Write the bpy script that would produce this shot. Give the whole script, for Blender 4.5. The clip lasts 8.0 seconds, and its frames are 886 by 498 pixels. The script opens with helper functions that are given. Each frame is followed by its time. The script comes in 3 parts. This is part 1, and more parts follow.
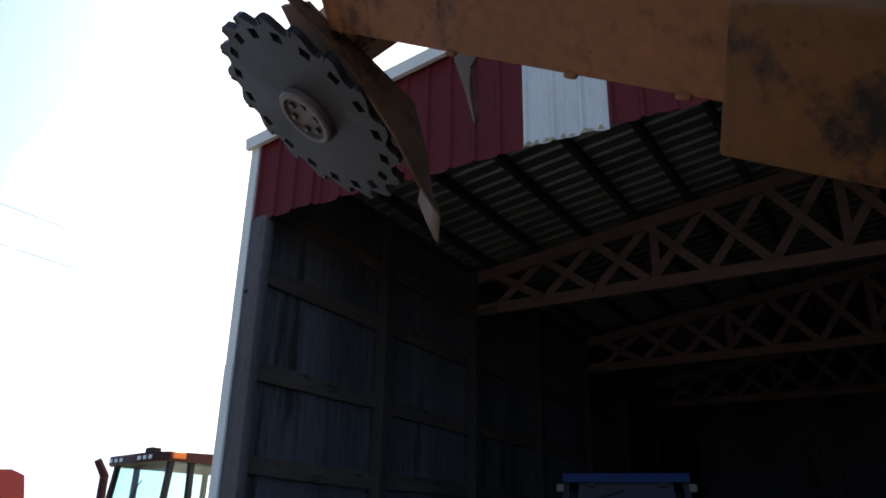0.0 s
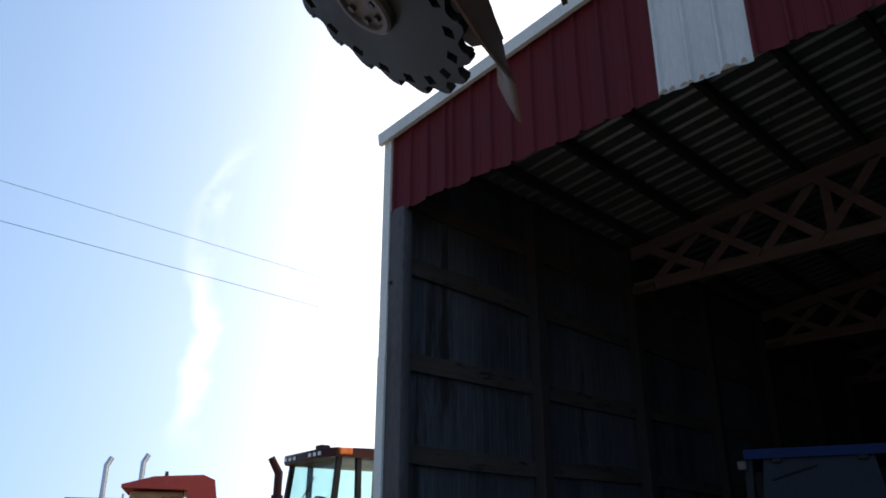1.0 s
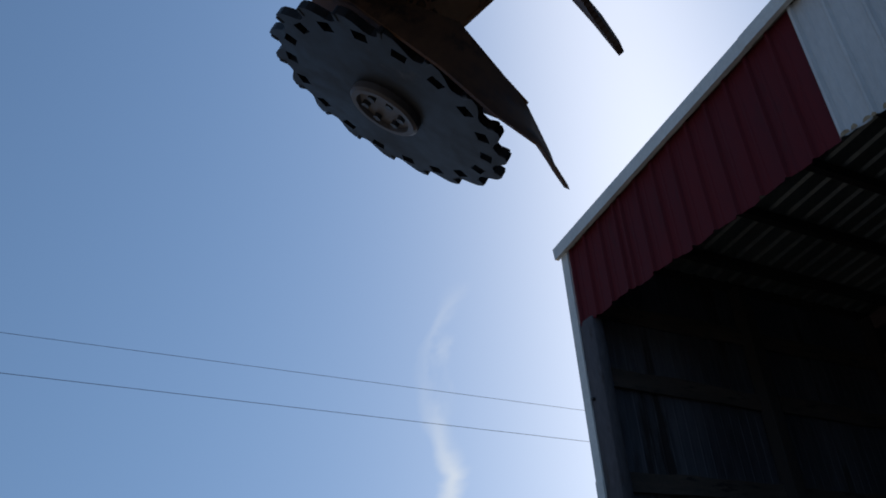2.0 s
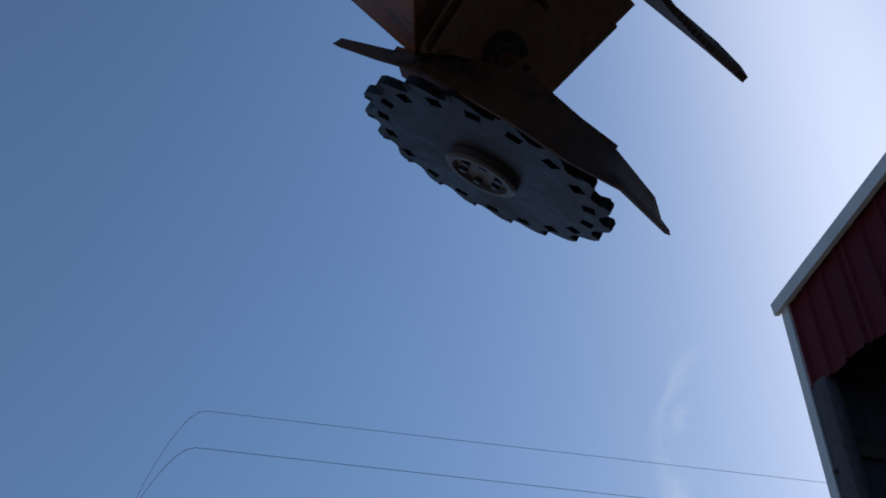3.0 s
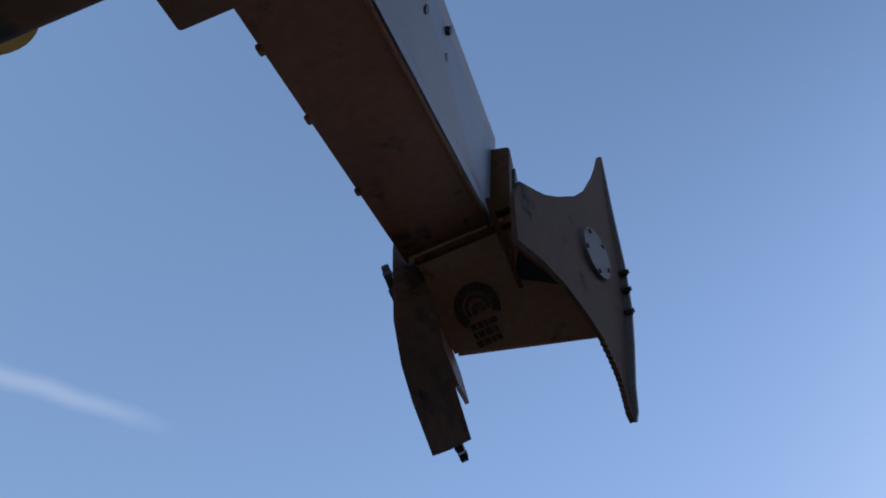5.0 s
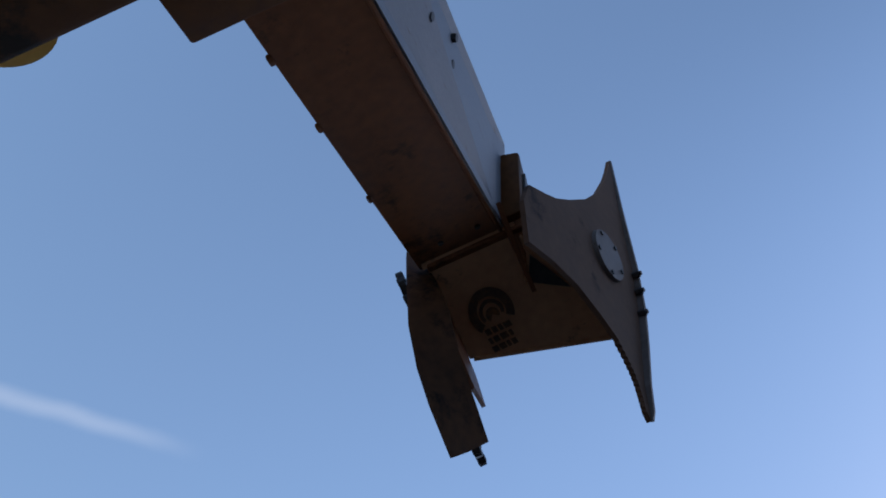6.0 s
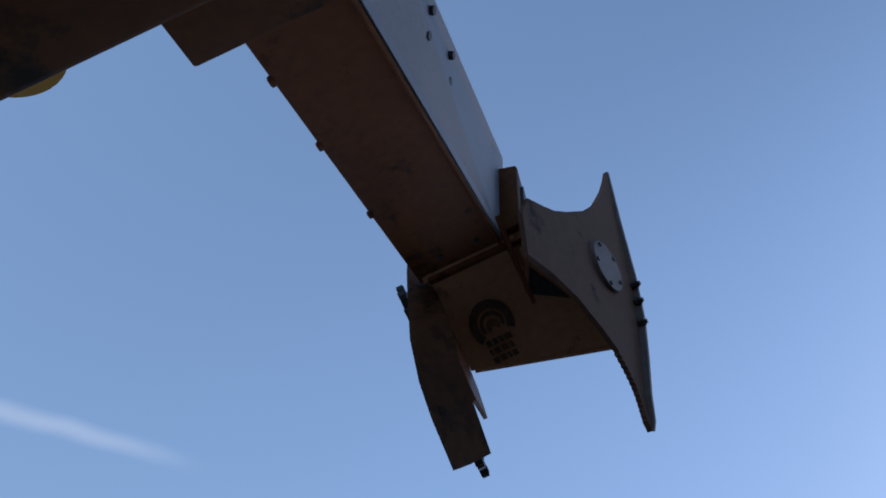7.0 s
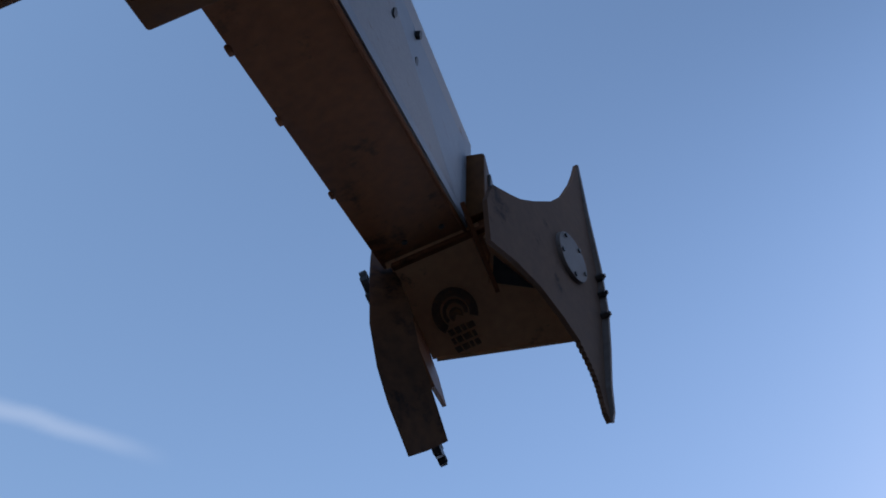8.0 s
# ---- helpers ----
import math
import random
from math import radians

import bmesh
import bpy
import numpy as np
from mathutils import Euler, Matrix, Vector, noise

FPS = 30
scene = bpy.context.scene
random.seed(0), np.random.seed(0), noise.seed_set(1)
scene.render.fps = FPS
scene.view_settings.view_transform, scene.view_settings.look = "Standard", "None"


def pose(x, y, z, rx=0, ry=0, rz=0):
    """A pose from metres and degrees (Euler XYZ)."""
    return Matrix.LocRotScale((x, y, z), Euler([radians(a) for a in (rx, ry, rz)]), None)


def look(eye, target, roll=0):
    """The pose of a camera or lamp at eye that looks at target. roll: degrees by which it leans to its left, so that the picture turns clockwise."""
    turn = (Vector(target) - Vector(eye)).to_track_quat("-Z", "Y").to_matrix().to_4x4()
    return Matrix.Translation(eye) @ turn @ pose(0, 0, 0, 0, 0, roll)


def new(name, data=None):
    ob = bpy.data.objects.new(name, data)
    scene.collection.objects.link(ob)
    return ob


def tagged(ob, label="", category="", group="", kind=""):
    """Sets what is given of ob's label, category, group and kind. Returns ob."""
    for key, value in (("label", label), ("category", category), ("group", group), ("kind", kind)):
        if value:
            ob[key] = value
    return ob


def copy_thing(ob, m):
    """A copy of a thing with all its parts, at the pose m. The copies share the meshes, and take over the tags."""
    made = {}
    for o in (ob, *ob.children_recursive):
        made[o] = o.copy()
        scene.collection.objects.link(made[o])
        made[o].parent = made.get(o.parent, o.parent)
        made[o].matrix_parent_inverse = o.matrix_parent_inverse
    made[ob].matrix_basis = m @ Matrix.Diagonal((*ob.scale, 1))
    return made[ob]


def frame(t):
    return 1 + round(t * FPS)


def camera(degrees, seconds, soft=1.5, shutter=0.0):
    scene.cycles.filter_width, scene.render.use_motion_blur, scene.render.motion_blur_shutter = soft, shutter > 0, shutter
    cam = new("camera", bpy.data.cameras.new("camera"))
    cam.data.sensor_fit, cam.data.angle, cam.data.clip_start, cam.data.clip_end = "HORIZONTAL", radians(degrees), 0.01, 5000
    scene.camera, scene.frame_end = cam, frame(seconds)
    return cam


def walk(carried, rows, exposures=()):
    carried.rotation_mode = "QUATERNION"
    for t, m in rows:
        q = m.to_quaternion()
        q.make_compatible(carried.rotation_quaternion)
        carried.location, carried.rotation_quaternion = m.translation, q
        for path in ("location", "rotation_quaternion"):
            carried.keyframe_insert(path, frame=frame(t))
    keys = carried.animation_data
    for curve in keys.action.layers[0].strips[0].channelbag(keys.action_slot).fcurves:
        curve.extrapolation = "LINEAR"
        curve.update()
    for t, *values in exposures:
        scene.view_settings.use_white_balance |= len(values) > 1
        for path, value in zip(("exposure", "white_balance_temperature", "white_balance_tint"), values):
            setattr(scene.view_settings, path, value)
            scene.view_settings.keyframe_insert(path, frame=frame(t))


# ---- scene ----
cam = camera(60.58, 8.0, soft=1.8)
PATH = [
    (0.0, (6.724, -6.216, 1.679), (5.739, -4.636, 2.409), 1.08),
    (0.4, (6.635, -6.068, 1.480), (5.611, -4.494, 2.168), 1.46),
    (0.5, (6.619, -6.089, 1.498), (5.554, -4.537, 2.173), 1.08),
    (0.6, (6.602, -6.111, 1.515), (5.425, -4.640, 2.186), 0.71),
    (0.8, (6.629, -5.964, 1.510), (5.379, -4.566, 2.208), 1.25),
    (1.0, (6.655, -5.817, 1.506), (5.349, -4.492, 2.241), -0.07),
    (1.2, (6.619, -5.698, 1.528), (5.306, -4.428, 2.343), -2.59),
    (1.5, (6.565, -5.519, 1.561), (5.261, -4.307, 2.473), -0.73),
    (1.8, (6.634, -5.433, 1.557), (5.222, -4.439, 2.567), -4.53),
    (2.0, (6.680, -5.375, 1.554), (5.168, -4.572, 2.600), -3.60),
    (2.1, (6.703, -5.346, 1.553), (5.172, -4.637, 2.627), -1.75),
    (3.3, (6.689, -4.914, 1.594), (5.177, -4.775, 2.781), 1.39),
    (3.5, (6.845, -4.766, 1.540), (5.298, -4.667, 2.853), 1.00),
    (3.7, (6.877, -4.710, 1.585), (5.438, -4.668, 2.974), 11.16),
    (3.9, (7.011, -4.609, 1.593), (5.568, -4.737, 2.972), 22.90),
    (4.0, (7.082, -4.538, 1.585), (5.640, -4.776, 2.950), 29.42),
    (4.1, (7.107, -4.526, 1.585), (5.671, -4.810, 2.948), 34.48),
    (4.3, (7.169, -4.343, 1.484), (5.800, -4.847, 2.852), 42.87),
    (4.5, (7.250, -4.236, 1.485), (5.879, -4.861, 2.800), 50.92),
    (4.7, (7.350, -4.177, 1.553), (5.930, -4.861, 2.784), 57.87),
    (6.0, (7.349, -4.105, 1.530), (5.954, -4.872, 2.741), 58.45),
    (6.5, (7.372, -4.105, 1.523), (5.993, -4.886, 2.743), 58.06),
    (7.0, (7.374, -4.104, 1.520), (5.996, -4.885, 2.742), 58.12),
    (7.5, (7.361, -4.096, 1.513), (5.999, -4.842, 2.773), 60.04),
    (8.0, (7.337, -4.064, 1.547), (5.970, -4.799, 2.808), 58.99),
]
walk(cam, [(t, look(eye, aim, roll)) for t, eye, aim, roll in PATH],
     exposures=[(0.0, 1.35, 7600, 11), (0.6, 1.5, 7700, 11), (1.0, 0.95, 7400, 9), (1.5, 0.35, 6800, 8), (2.1, 0.0, 6400, 8),
                (3.5, -0.14, 6000, 12), (3.9, 0.1, 6200, 13), (4.5, 0.66, 6800, 14), (6.0, 0.86, 6900, 14), (8.0, 0.88, 6900, 14)])

# ---- world and sun ----
SUN_AZ, SUN_EL = 42.0, 25.0      # degrees to the left of +y, and above the horizon
world = bpy.data.worlds.new("sky")
scene.world = world
world.use_nodes = True
wn, wl = world.node_tree.nodes, world.node_tree.links
wn.clear()
sky = wn.new("ShaderNodeTexSky")
sky.sky_type, sky.sun_disc = "NISHITA", False
sky.sun_elevation, sky.sun_rotation = radians(SUN_EL), radians(-SUN_AZ)
sky.altitude, sky.air_density, sky.dust_density, sky.ozone_density = 200, 1.0, 0.5, 3.8
background = wn.new("ShaderNodeBackground")
background.inputs["Strength"].default_value = 0.10
wout = wn.new("ShaderNodeOutputWorld")
geo = wn.new("ShaderNodeTexCoord")


def wmath(op, a, b=None, c=None):
    n = wn.new("ShaderNodeMath")
    n.operation = op
    for k, value in enumerate((a, b, c)):
        if value is None:
            continue
        if isinstance(value, (int, float)):
            n.inputs[k].default_value = value
        else:
            wl.new(value, n.inputs[k])
    return n.outputs[0]


def wdot(direction):
    n = wn.new("ShaderNodeVectorMath")
    n.operation = "DOT_PRODUCT"
    wl.new(geo.outputs["Generated"], n.inputs[0])
    n.inputs[1].default_value = Vector(direction).normalized()
    return n.outputs["Value"]


def wstreak(a, b, width, centre, reach, curl):
    """A thin trail of cloud along the great circle through a and b."""
    across = Vector(a).cross(Vector(b)).normalized()
    near = wn.new("ShaderNodeMapRange")
    near.interpolation_type = "SMOOTHSTEP"
    wl.new(wdot(centre), near.inputs["Value"])
    near.inputs["From Min"].default_value, near.inputs["From Max"].default_value = reach
    bend = wmath("MULTIPLY", wmath("SUBTRACT", wnoise.outputs["Fac"], 0.5), curl)
    off = wmath("ABSOLUTE", wmath("ADD", wdot(across), bend))
    band = wn.new("ShaderNodeMapRange")
    band.interpolation_type = "SMOOTHSTEP"
    wl.new(off, band.inputs["Value"])
    band.inputs["From Min"].default_value, band.inputs["From Max"].default_value = width, 0.0
    return wmath("MULTIPLY", near.outputs[0], band.outputs[0])


# a hazy sky: the glow round the sun outweighs the paling towards the horizon, so heights are drawn in towards the sun's
HAZE = 0.22
split = wn.new("ShaderNodeSeparateXYZ")
wl.new(geo.outputs["Generated"], split.inputs[0])
height = wmath("ADD", wmath("MULTIPLY", split.outputs["Z"], HAZE), (1 - HAZE) * math.sin(radians(SUN_EL)))
flat = wmath("SQRT", wmath("MAXIMUM", wmath("SUBTRACT", 1.0, wmath("MULTIPLY", split.outputs["Z"], split.outputs["Z"])), 0.0001))
spread = wmath("DIVIDE", wmath("SQRT", wmath("SUBTRACT", 1.0, wmath("MULTIPLY", height, height))), flat)
gather = wn.new("ShaderNodeCombineXYZ")
wl.new(wmath("MULTIPLY", split.outputs["X"], spread), gather.inputs[0])
wl.new(wmath("MULTIPLY", split.outputs["Y"], spread), gather.inputs[1])
wl.new(height, gather.inputs[2])
wl.new(gather.outputs[0], sky.inputs["Vector"])

wnoise = wn.new("ShaderNodeTexNoise")
wnoise.inputs["Scale"].default_value, wnoise.inputs["Detail"].default_value = 7.0, 6.0
wnoise.inputs["Distortion"].default_value = 0.6
wl.new(geo.outputs["Generated"], wnoise.inputs["Vector"])
puff = wn.new("ShaderNodeMapRange")
wl.new(wnoise.outputs["Fac"], puff.inputs["Value"])
puff.inputs["From Min"].default_value, puff.inputs["From Max"].default_value = 0.30, 0.62
trail = wstreak((-0.804, -0.584, 0.111), (-0.864, -0.446, 0.231), 0.017, (-0.804, -0.584, 0.111), (0.970, 0.999), 0.02)
wisp = wstreak((-0.81, 0.43, 0.40), (-0.86, 0.44, 0.25), 0.030, (-0.845, 0.435, 0.30), (0.978, 0.998), 0.16)
cover = wmath("ADD", wmath("MULTIPLY", trail, 0.11),
              wmath("MULTIPLY", wmath("MULTIPLY", wisp, puff.outputs[0]), 0.75))
wmix = wn.new("ShaderNodeMixRGB")
wl.new(cover, wmix.inputs["Fac"])
wl.new(sky.outputs[0], wmix.inputs["Color1"])
wmix.inputs["Color2"].default_value = (7.5, 7.8, 8.2, 1)
wl.new(wmix.outputs[0], background.inputs["Color"])
wl.new(background.outputs[0], wout.inputs["Surface"])

sun = new("sun", bpy.data.lights.new("sun", "SUN"))
sun.data.energy, sun.data.angle, sun.data.color = 3.6, radians(0.53), (1.0, 0.93, 0.82)
sun_way = Vector((-math.sin(radians(SUN_AZ)) * math.cos(radians(SUN_EL)),
                  math.cos(radians(SUN_AZ)) * math.cos(radians(SUN_EL)), math.sin(radians(SUN_EL))))
sun.matrix_world = look(Vector((0, 30, 40)), Vector((0, 30, 40)) - sun_way)


# ---- materials ----
def material(name, low, high, rough=0.6, metal=0.0, grain=30.0, stain=2.0, bump=0.15, stretch=(1, 1, 1), spots=None, rough_range=0.15, gleam=0.5):
    """Two colours mixed by noise at two scales, with spots of wear and a fine relief."""
    m = bpy.data.materials.new(name)
    m.use_nodes = True
    nodes, links = m.node_tree.nodes, m.node_tree.links
    bsdf = nodes["Principled BSDF"]
    coord = nodes.new("ShaderNodeTexCoord")
    mapping = nodes.new("ShaderNodeMapping")
    mapping.inputs["Scale"].default_value = stretch
    links.new(coord.outputs["Object"], mapping.inputs["Vector"])
    fine, broad = nodes.new("ShaderNodeTexNoise"), nodes.new("ShaderNodeTexNoise")
    for n, s in ((fine, grain), (broad, stain)):
        n.inputs["Scale"].default_value, n.inputs["Detail"].default_value = s, 8.0
        links.new(mapping.outputs[0], n.inputs["Vector"])
    blend = nodes.new("ShaderNodeMath")
    blend.operation = "MULTIPLY_ADD"
    links.new(fine.outputs["Fac"], blend.inputs[0])
    blend.inputs[1].default_value = 0.45
    half = nodes.new("ShaderNodeMath")
    half.operation = "MULTIPLY"
    links.new(broad.outputs["Fac"], half.inputs[0])
    half.inputs[1].default_value = 0.55
    links.new(half.outputs[0], blend.inputs[2])
    span = nodes.new("ShaderNodeMapRange")
    links.new(blend.outputs[0], span.inputs["Value"])
    span.inputs["From Min"].default_value, span.inputs["From Max"].default_value = 0.34, 0.66
    colour = nodes.new("ShaderNodeMixRGB")
    links.new(span.outputs[0], colour.inputs["Fac"])
    colour.inputs["Color1"].default_value, colour.inputs["Color2"].default_value = (*low, 1), (*high, 1)
    last = colour.outputs[0]
    if spots:
        tint, scale, edge = spots
        worn = nodes.new("ShaderNodeTexNoise")
        worn.inputs["Scale"].default_value, worn.inputs["Detail"].default_value = scale, 10.0
        worn.inputs["Roughness"].default_value = 0.7
        links.new(mapping.outputs[0], worn.inputs["Vector"])
        cut = nodes.new("ShaderNodeMapRange")
        links.new(worn.outputs["Fac"], cut.inputs["Value"])
        cut.inputs["From Min"].default_value, cut.inputs["From Max"].default_value = edge, edge + 0.08
        mix = nodes.new("ShaderNodeMixRGB")
        links.new(cut.outputs[0], mix.inputs["Fac"])
        links.new(last, mix.inputs["Color1"])
        mix.inputs["Color2"].default_value = (*tint, 1)
        last = mix.outputs[0]
    links.new(last, bsdf.inputs["Base Color"])
    gloss = nodes.new("ShaderNodeMapRange")
    links.new(blend.outputs[0], gloss.inputs["Value"])
    gloss.inputs["From Min"].default_value, gloss.inputs["From Max"].default_value = 0.3, 0.7
    gloss.inputs["To Min"].default_value = max(0.03, rough - rough_range)
    gloss.inputs["To Max"].default_value = min(1.0, rough + rough_range)
    links.new(gloss.outputs[0], bsdf.inputs["Roughness"])
    bsdf.inputs["Metallic"].default_value = metal
    bsdf.inputs["Specular IOR Level"].default_value = gleam
    relief = nodes.new("ShaderNodeBump")
    relief.inputs["Strength"].default_value, relief.inputs["Distance"].default_value = bump, 0.01
    links.new(blend.outputs[0], relief.inputs["Height"])
    links.new(relief.outputs[0], bsdf.inputs["Normal"])
    return m


def glass_material(name, tint):
    m = bpy.data.materials.new(name)
    m.use_nodes = True
    nodes, links = m.node_tree.nodes, m.node_tree.links
    nodes.clear()
    clear, shine, mix, out = (nodes.new("ShaderNodeBsdfTransparent"), nodes.new("ShaderNodeBsdfGlossy"),
                              nodes.new("ShaderNodeMixShader"), nodes.new("ShaderNodeOutputMaterial"))
    clear.inputs["Color"].default_value = (*tint, 1)
    shine.inputs["Roughness"].default_value = 0.03
    mix.inputs["Fac"].default_value = 0.06
    links.new(clear.outputs[0], mix.inputs[1])
    links.new(shine.outputs[0], mix.inputs[2])
    links.new(mix.outputs[0], out.inputs["Surface"])
    return m


# housing ochre lightened to stand in for light its downward face lacks
house_paint = material("lightened_chipped_ochre", (0.50, 0.245, 0.125), (0.62, 0.325, 0.165), 0.5, 0.0, 40, 3, 0.2, spots=((0.10, 0.05, 0.028), 5.0, 0.58), gleam=0.25)
RUST = (0.10, 0.045, 0.022)
# yellow brightened: sunshine on the pivot cover is painted in, rust spots aside
yellow_paint = material("sunlit_worn_yellow", (0.70, 0.36, 0.05), (0.80, 0.45, 0.08), 0.45, 0.0, 40, 3, 0.2, spots=(RUST, 5.0, 0.60))
# boom ochre darkened: the shade on the arm is in the colour, grime in the spots
brown_paint = material("shaded_grimy_ochre", (0.150, 0.056, 0.026), (0.245, 0.096, 0.042), 0.5, 0.0, 35, 2.5, 0.2, spots=((0.075, 0.034, 0.018), 4.0, 0.56), gleam=0.12)
bare_steel = material("scuffed_bare_steel", (0.20, 0.205, 0.22), (0.32, 0.325, 0.34), 0.55, 0.35, 60, 4, 0.12, stretch=(1, 6, 6), spots=((0.16, 0.10, 0.07), 6.0, 0.62))
# disc steel near black: its shaded underside is put into the base colour
disc_steel = material("shade_dark_saw_steel", (0.012, 0.011, 0.011), (0.034, 0.030, 0.029), 0.45, 0.1, 30, 4.0, 0.06, spots=((0.06, 0.048, 0.04), 7.0, 0.60), gleam=0.13)
dark_steel = material("oily_dark_steel", (0.03, 0.028, 0.028), (0.07, 0.06, 0.055), 0.5, 0.4, 40, 5, 0.2)
# guard and sleeve: still darker ochres with their shade mixed in
guard_paint = material("shaded_grimy_guard", (0.055, 0.026, 0.014), (0.13, 0.058, 0.028), 0.6, 0.0, 30, 2.5, 0.2, spots=((0.018, 0.012, 0.010), 3.0, 0.55), gleam=0.06)
sleeve_paint = material("shaded_sleeve_ochre", (0.070, 0.027, 0.010), (0.135, 0.054, 0.019), 0.5, 0.0, 30, 2.0, 0.25, spots=((0.02, 0.014, 0.011), 3.5, 0.53), gleam=0.08)
fin_steel = material("dull_brown_steel", (0.115, 0.062, 0.040), (0.185, 0.110, 0.075), 0.7, 0.0, 30, 3, 0.15, spots=((0.045, 0.024, 0.016), 4.0, 0.57), gleam=0.08)
cap_steel = material("dull_grey_steel", (0.085, 0.066, 0.056), (0.14, 0.112, 0.098), 0.5, 0.1, 40, 5, 0.12, spots=((0.06, 0.04, 0.03), 9.0, 0.6), gleam=0.3)
decal_black = material("black_sticker", (0.06, 0.040, 0.030), (0.17, 0.095, 0.058), 0.6, 0.0, 60, 14, 0.05, spots=((0.30, 0.135, 0.05), 14.0, 0.54), gleam=0.2)
red_siding = material("red_painted_siding", (0.088, 0.010, 0.013), (0.132, 0.016, 0.019), 0.6, 0.0, 18, 1.0, 0.08, stretch=(2, 2, 0.35), spots=((0.085, 0.014, 0.016), 2.5, 0.58), gleam=0.15)
white_siding = material("white_painted_siding", (0.52, 0.51, 0.48), (0.64, 0.63, 0.60), 0.45, 0.0, 18, 1.5, 0.06, stretch=(2, 2, 0.5), spots=((0.42, 0.32, 0.20), 1.8, 0.66))
rust_stain = material("rusty_panel_edge", (0.24, 0.15, 0.08), (0.44, 0.36, 0.24), 0.85, 0.0, 60, 12, 0.3, gleam=0.1)
cream_trim = material("cream_trim", (0.60, 0.58, 0.52), (0.76, 0.74, 0.67), 0.5, 0.0, 25, 2, 0.08)
grey_jamb = material("grey_weathered_jamb", (0.062, 0.054, 0.054), (0.118, 0.106, 0.106), 0.7, 0.0, 25, 1.5, 0.2, stretch=(1, 1, 0.3), spots=((0.05, 0.032, 0.024), 2.0, 0.55), gleam=0.2)
# wall sheet, girts, posts and floor: the shed's dimness is put into their colours
galvanised = material("shade_dark_grimy_sheet", (0.032, 0.032, 0.038), (0.115, 0.114, 0.124), 0.7, 0.1, 22, 1.2, 0.08, stretch=(1, 1, 0.12), spots=((0.03, 0.024, 0.022), 1.6, 0.56))
roof_sheet = material("galvanised_roof_sheet", (0.17, 0.165, 0.14), (0.31, 0.30, 0.26), 0.38, 0.55, 20, 1.0, 0.08)
timber = material("shade_dark_weathered_timber", (0.045, 0.034, 0.026), (0.115, 0.085, 0.064), 0.85, 0.0, 25, 1.6, 0.4, stretch=(6, 1, 6), spots=((0.02, 0.016, 0.013), 2.2, 0.55))
post_wood = material("shade_dark_post_timber", (0.024, 0.019, 0.016), (0.048, 0.038, 0.031), 0.85, 0.0, 25, 2.0, 0.35, stretch=(6, 6, 0.6))
truss_wood = material("reddish_truss_timber", (0.095, 0.058, 0.050), (0.18, 0.118, 0.102), 0.8, 0.0, 25, 2.0, 0.3, stretch=(1, 5, 5))
gravel = material("packed_gravel", (0.16, 0.138, 0.112), (0.27, 0.238, 0.198), 0.95, 0.0, 14, 0.25, 0.6)
dirt_floor = material("dirt_floor", (0.04, 0.032, 0.026), (0.075, 0.06, 0.05), 0.95, 0.0, 12, 0.6, 0.5)
red_paint = material("red_machine_paint", (0.42, 0.035, 0.02), (0.55, 0.06, 0.03), 0.4, 0.0, 30, 2, 0.05)
maroon_paint = material("dark_red_cab_paint", (0.036, 0.008, 0.008), (0.066, 0.014, 0.013), 0.45, 0.0, 30, 2, 0.05, gleam=0.2)
# blue kept very dark: the shade over the parked tractor is in the colour
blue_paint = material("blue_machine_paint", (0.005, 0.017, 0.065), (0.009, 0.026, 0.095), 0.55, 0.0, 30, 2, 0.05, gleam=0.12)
tan_paint = material("tan_truck_paint", (0.36, 0.20, 0.10), (0.46, 0.27, 0.14), 0.45, 0.0, 30, 2, 0.05)
# cream hood colour holds the look of sun on its top
hood_paint = material("sunlit_pale_hood", (0.50, 0.48, 0.34), (0.62, 0.60, 0.44), 0.35, 0.0, 30, 2, 0.05)
# grey lowered to near black to carry the shed's shade on the cab window
grey_panel = material("dimmed_grey_panel", (0.014, 0.017, 0.025), (0.028, 0.032, 0.044), 0.5, 0.0, 20, 2, 0.05, gleam=0.15)
black_plastic = material("black_plastic", (0.012, 0.012, 0.013), (0.028, 0.028, 0.03), 0.55, 0.0, 40, 4, 0.1, gleam=0.15)
rubber = material("dusty_tyre_rubber", (0.02, 0.02, 0.02), (0.06, 0.055, 0.05), 0.85, 0.0, 30, 3, 0.3)
chrome = material("tarnished_chrome", (0.45, 0.45, 0.46), (0.62, 0.62, 0.63), 0.22, 1.0, 30, 3, 0.05)
amber = material("amber_lens", (0.75, 0.14, 0.02), (0.85, 0.20, 0.03), 0.25, 0.0, 40, 4, 0.05)
lamp_glass = material("clear_lamp_lens", (0.65, 0.65, 0.62), (0.8, 0.8, 0.78), 0.15, 0.0, 40, 4, 0.05)
cab_glass = glass_material("cab_glass", (0.80, 0.92, 0.90))
wire_black = material("black_cable", (0.02, 0.02, 0.02), (0.04, 0.04, 0.04), 0.6, 0.0, 40, 4, 0.05)


# ---- mesh helpers ----
def finish(name, bm, mat, smooth=False):
    bmesh.ops.recalc_face_normals(bm, faces=bm.faces)
    data = bpy.data.meshes.new(name)
    bm.to_mesh(data)
    bm.free()
    data.materials.append(mat)
    if smooth:
        for p in data.polygons:
            p.use_smooth = True
        data.set_sharp_from_angle(angle=radians(35))
    return data


def part(name, bm, mat, parent, label="", smooth=False):
    """Links a bmesh as one mesh object under a thing or part."""
    ob = new(name, finish(name, bm, mat, smooth))
    if parent:
        ob.parent = parent
    if label:
        ob["label"] = label
    return ob


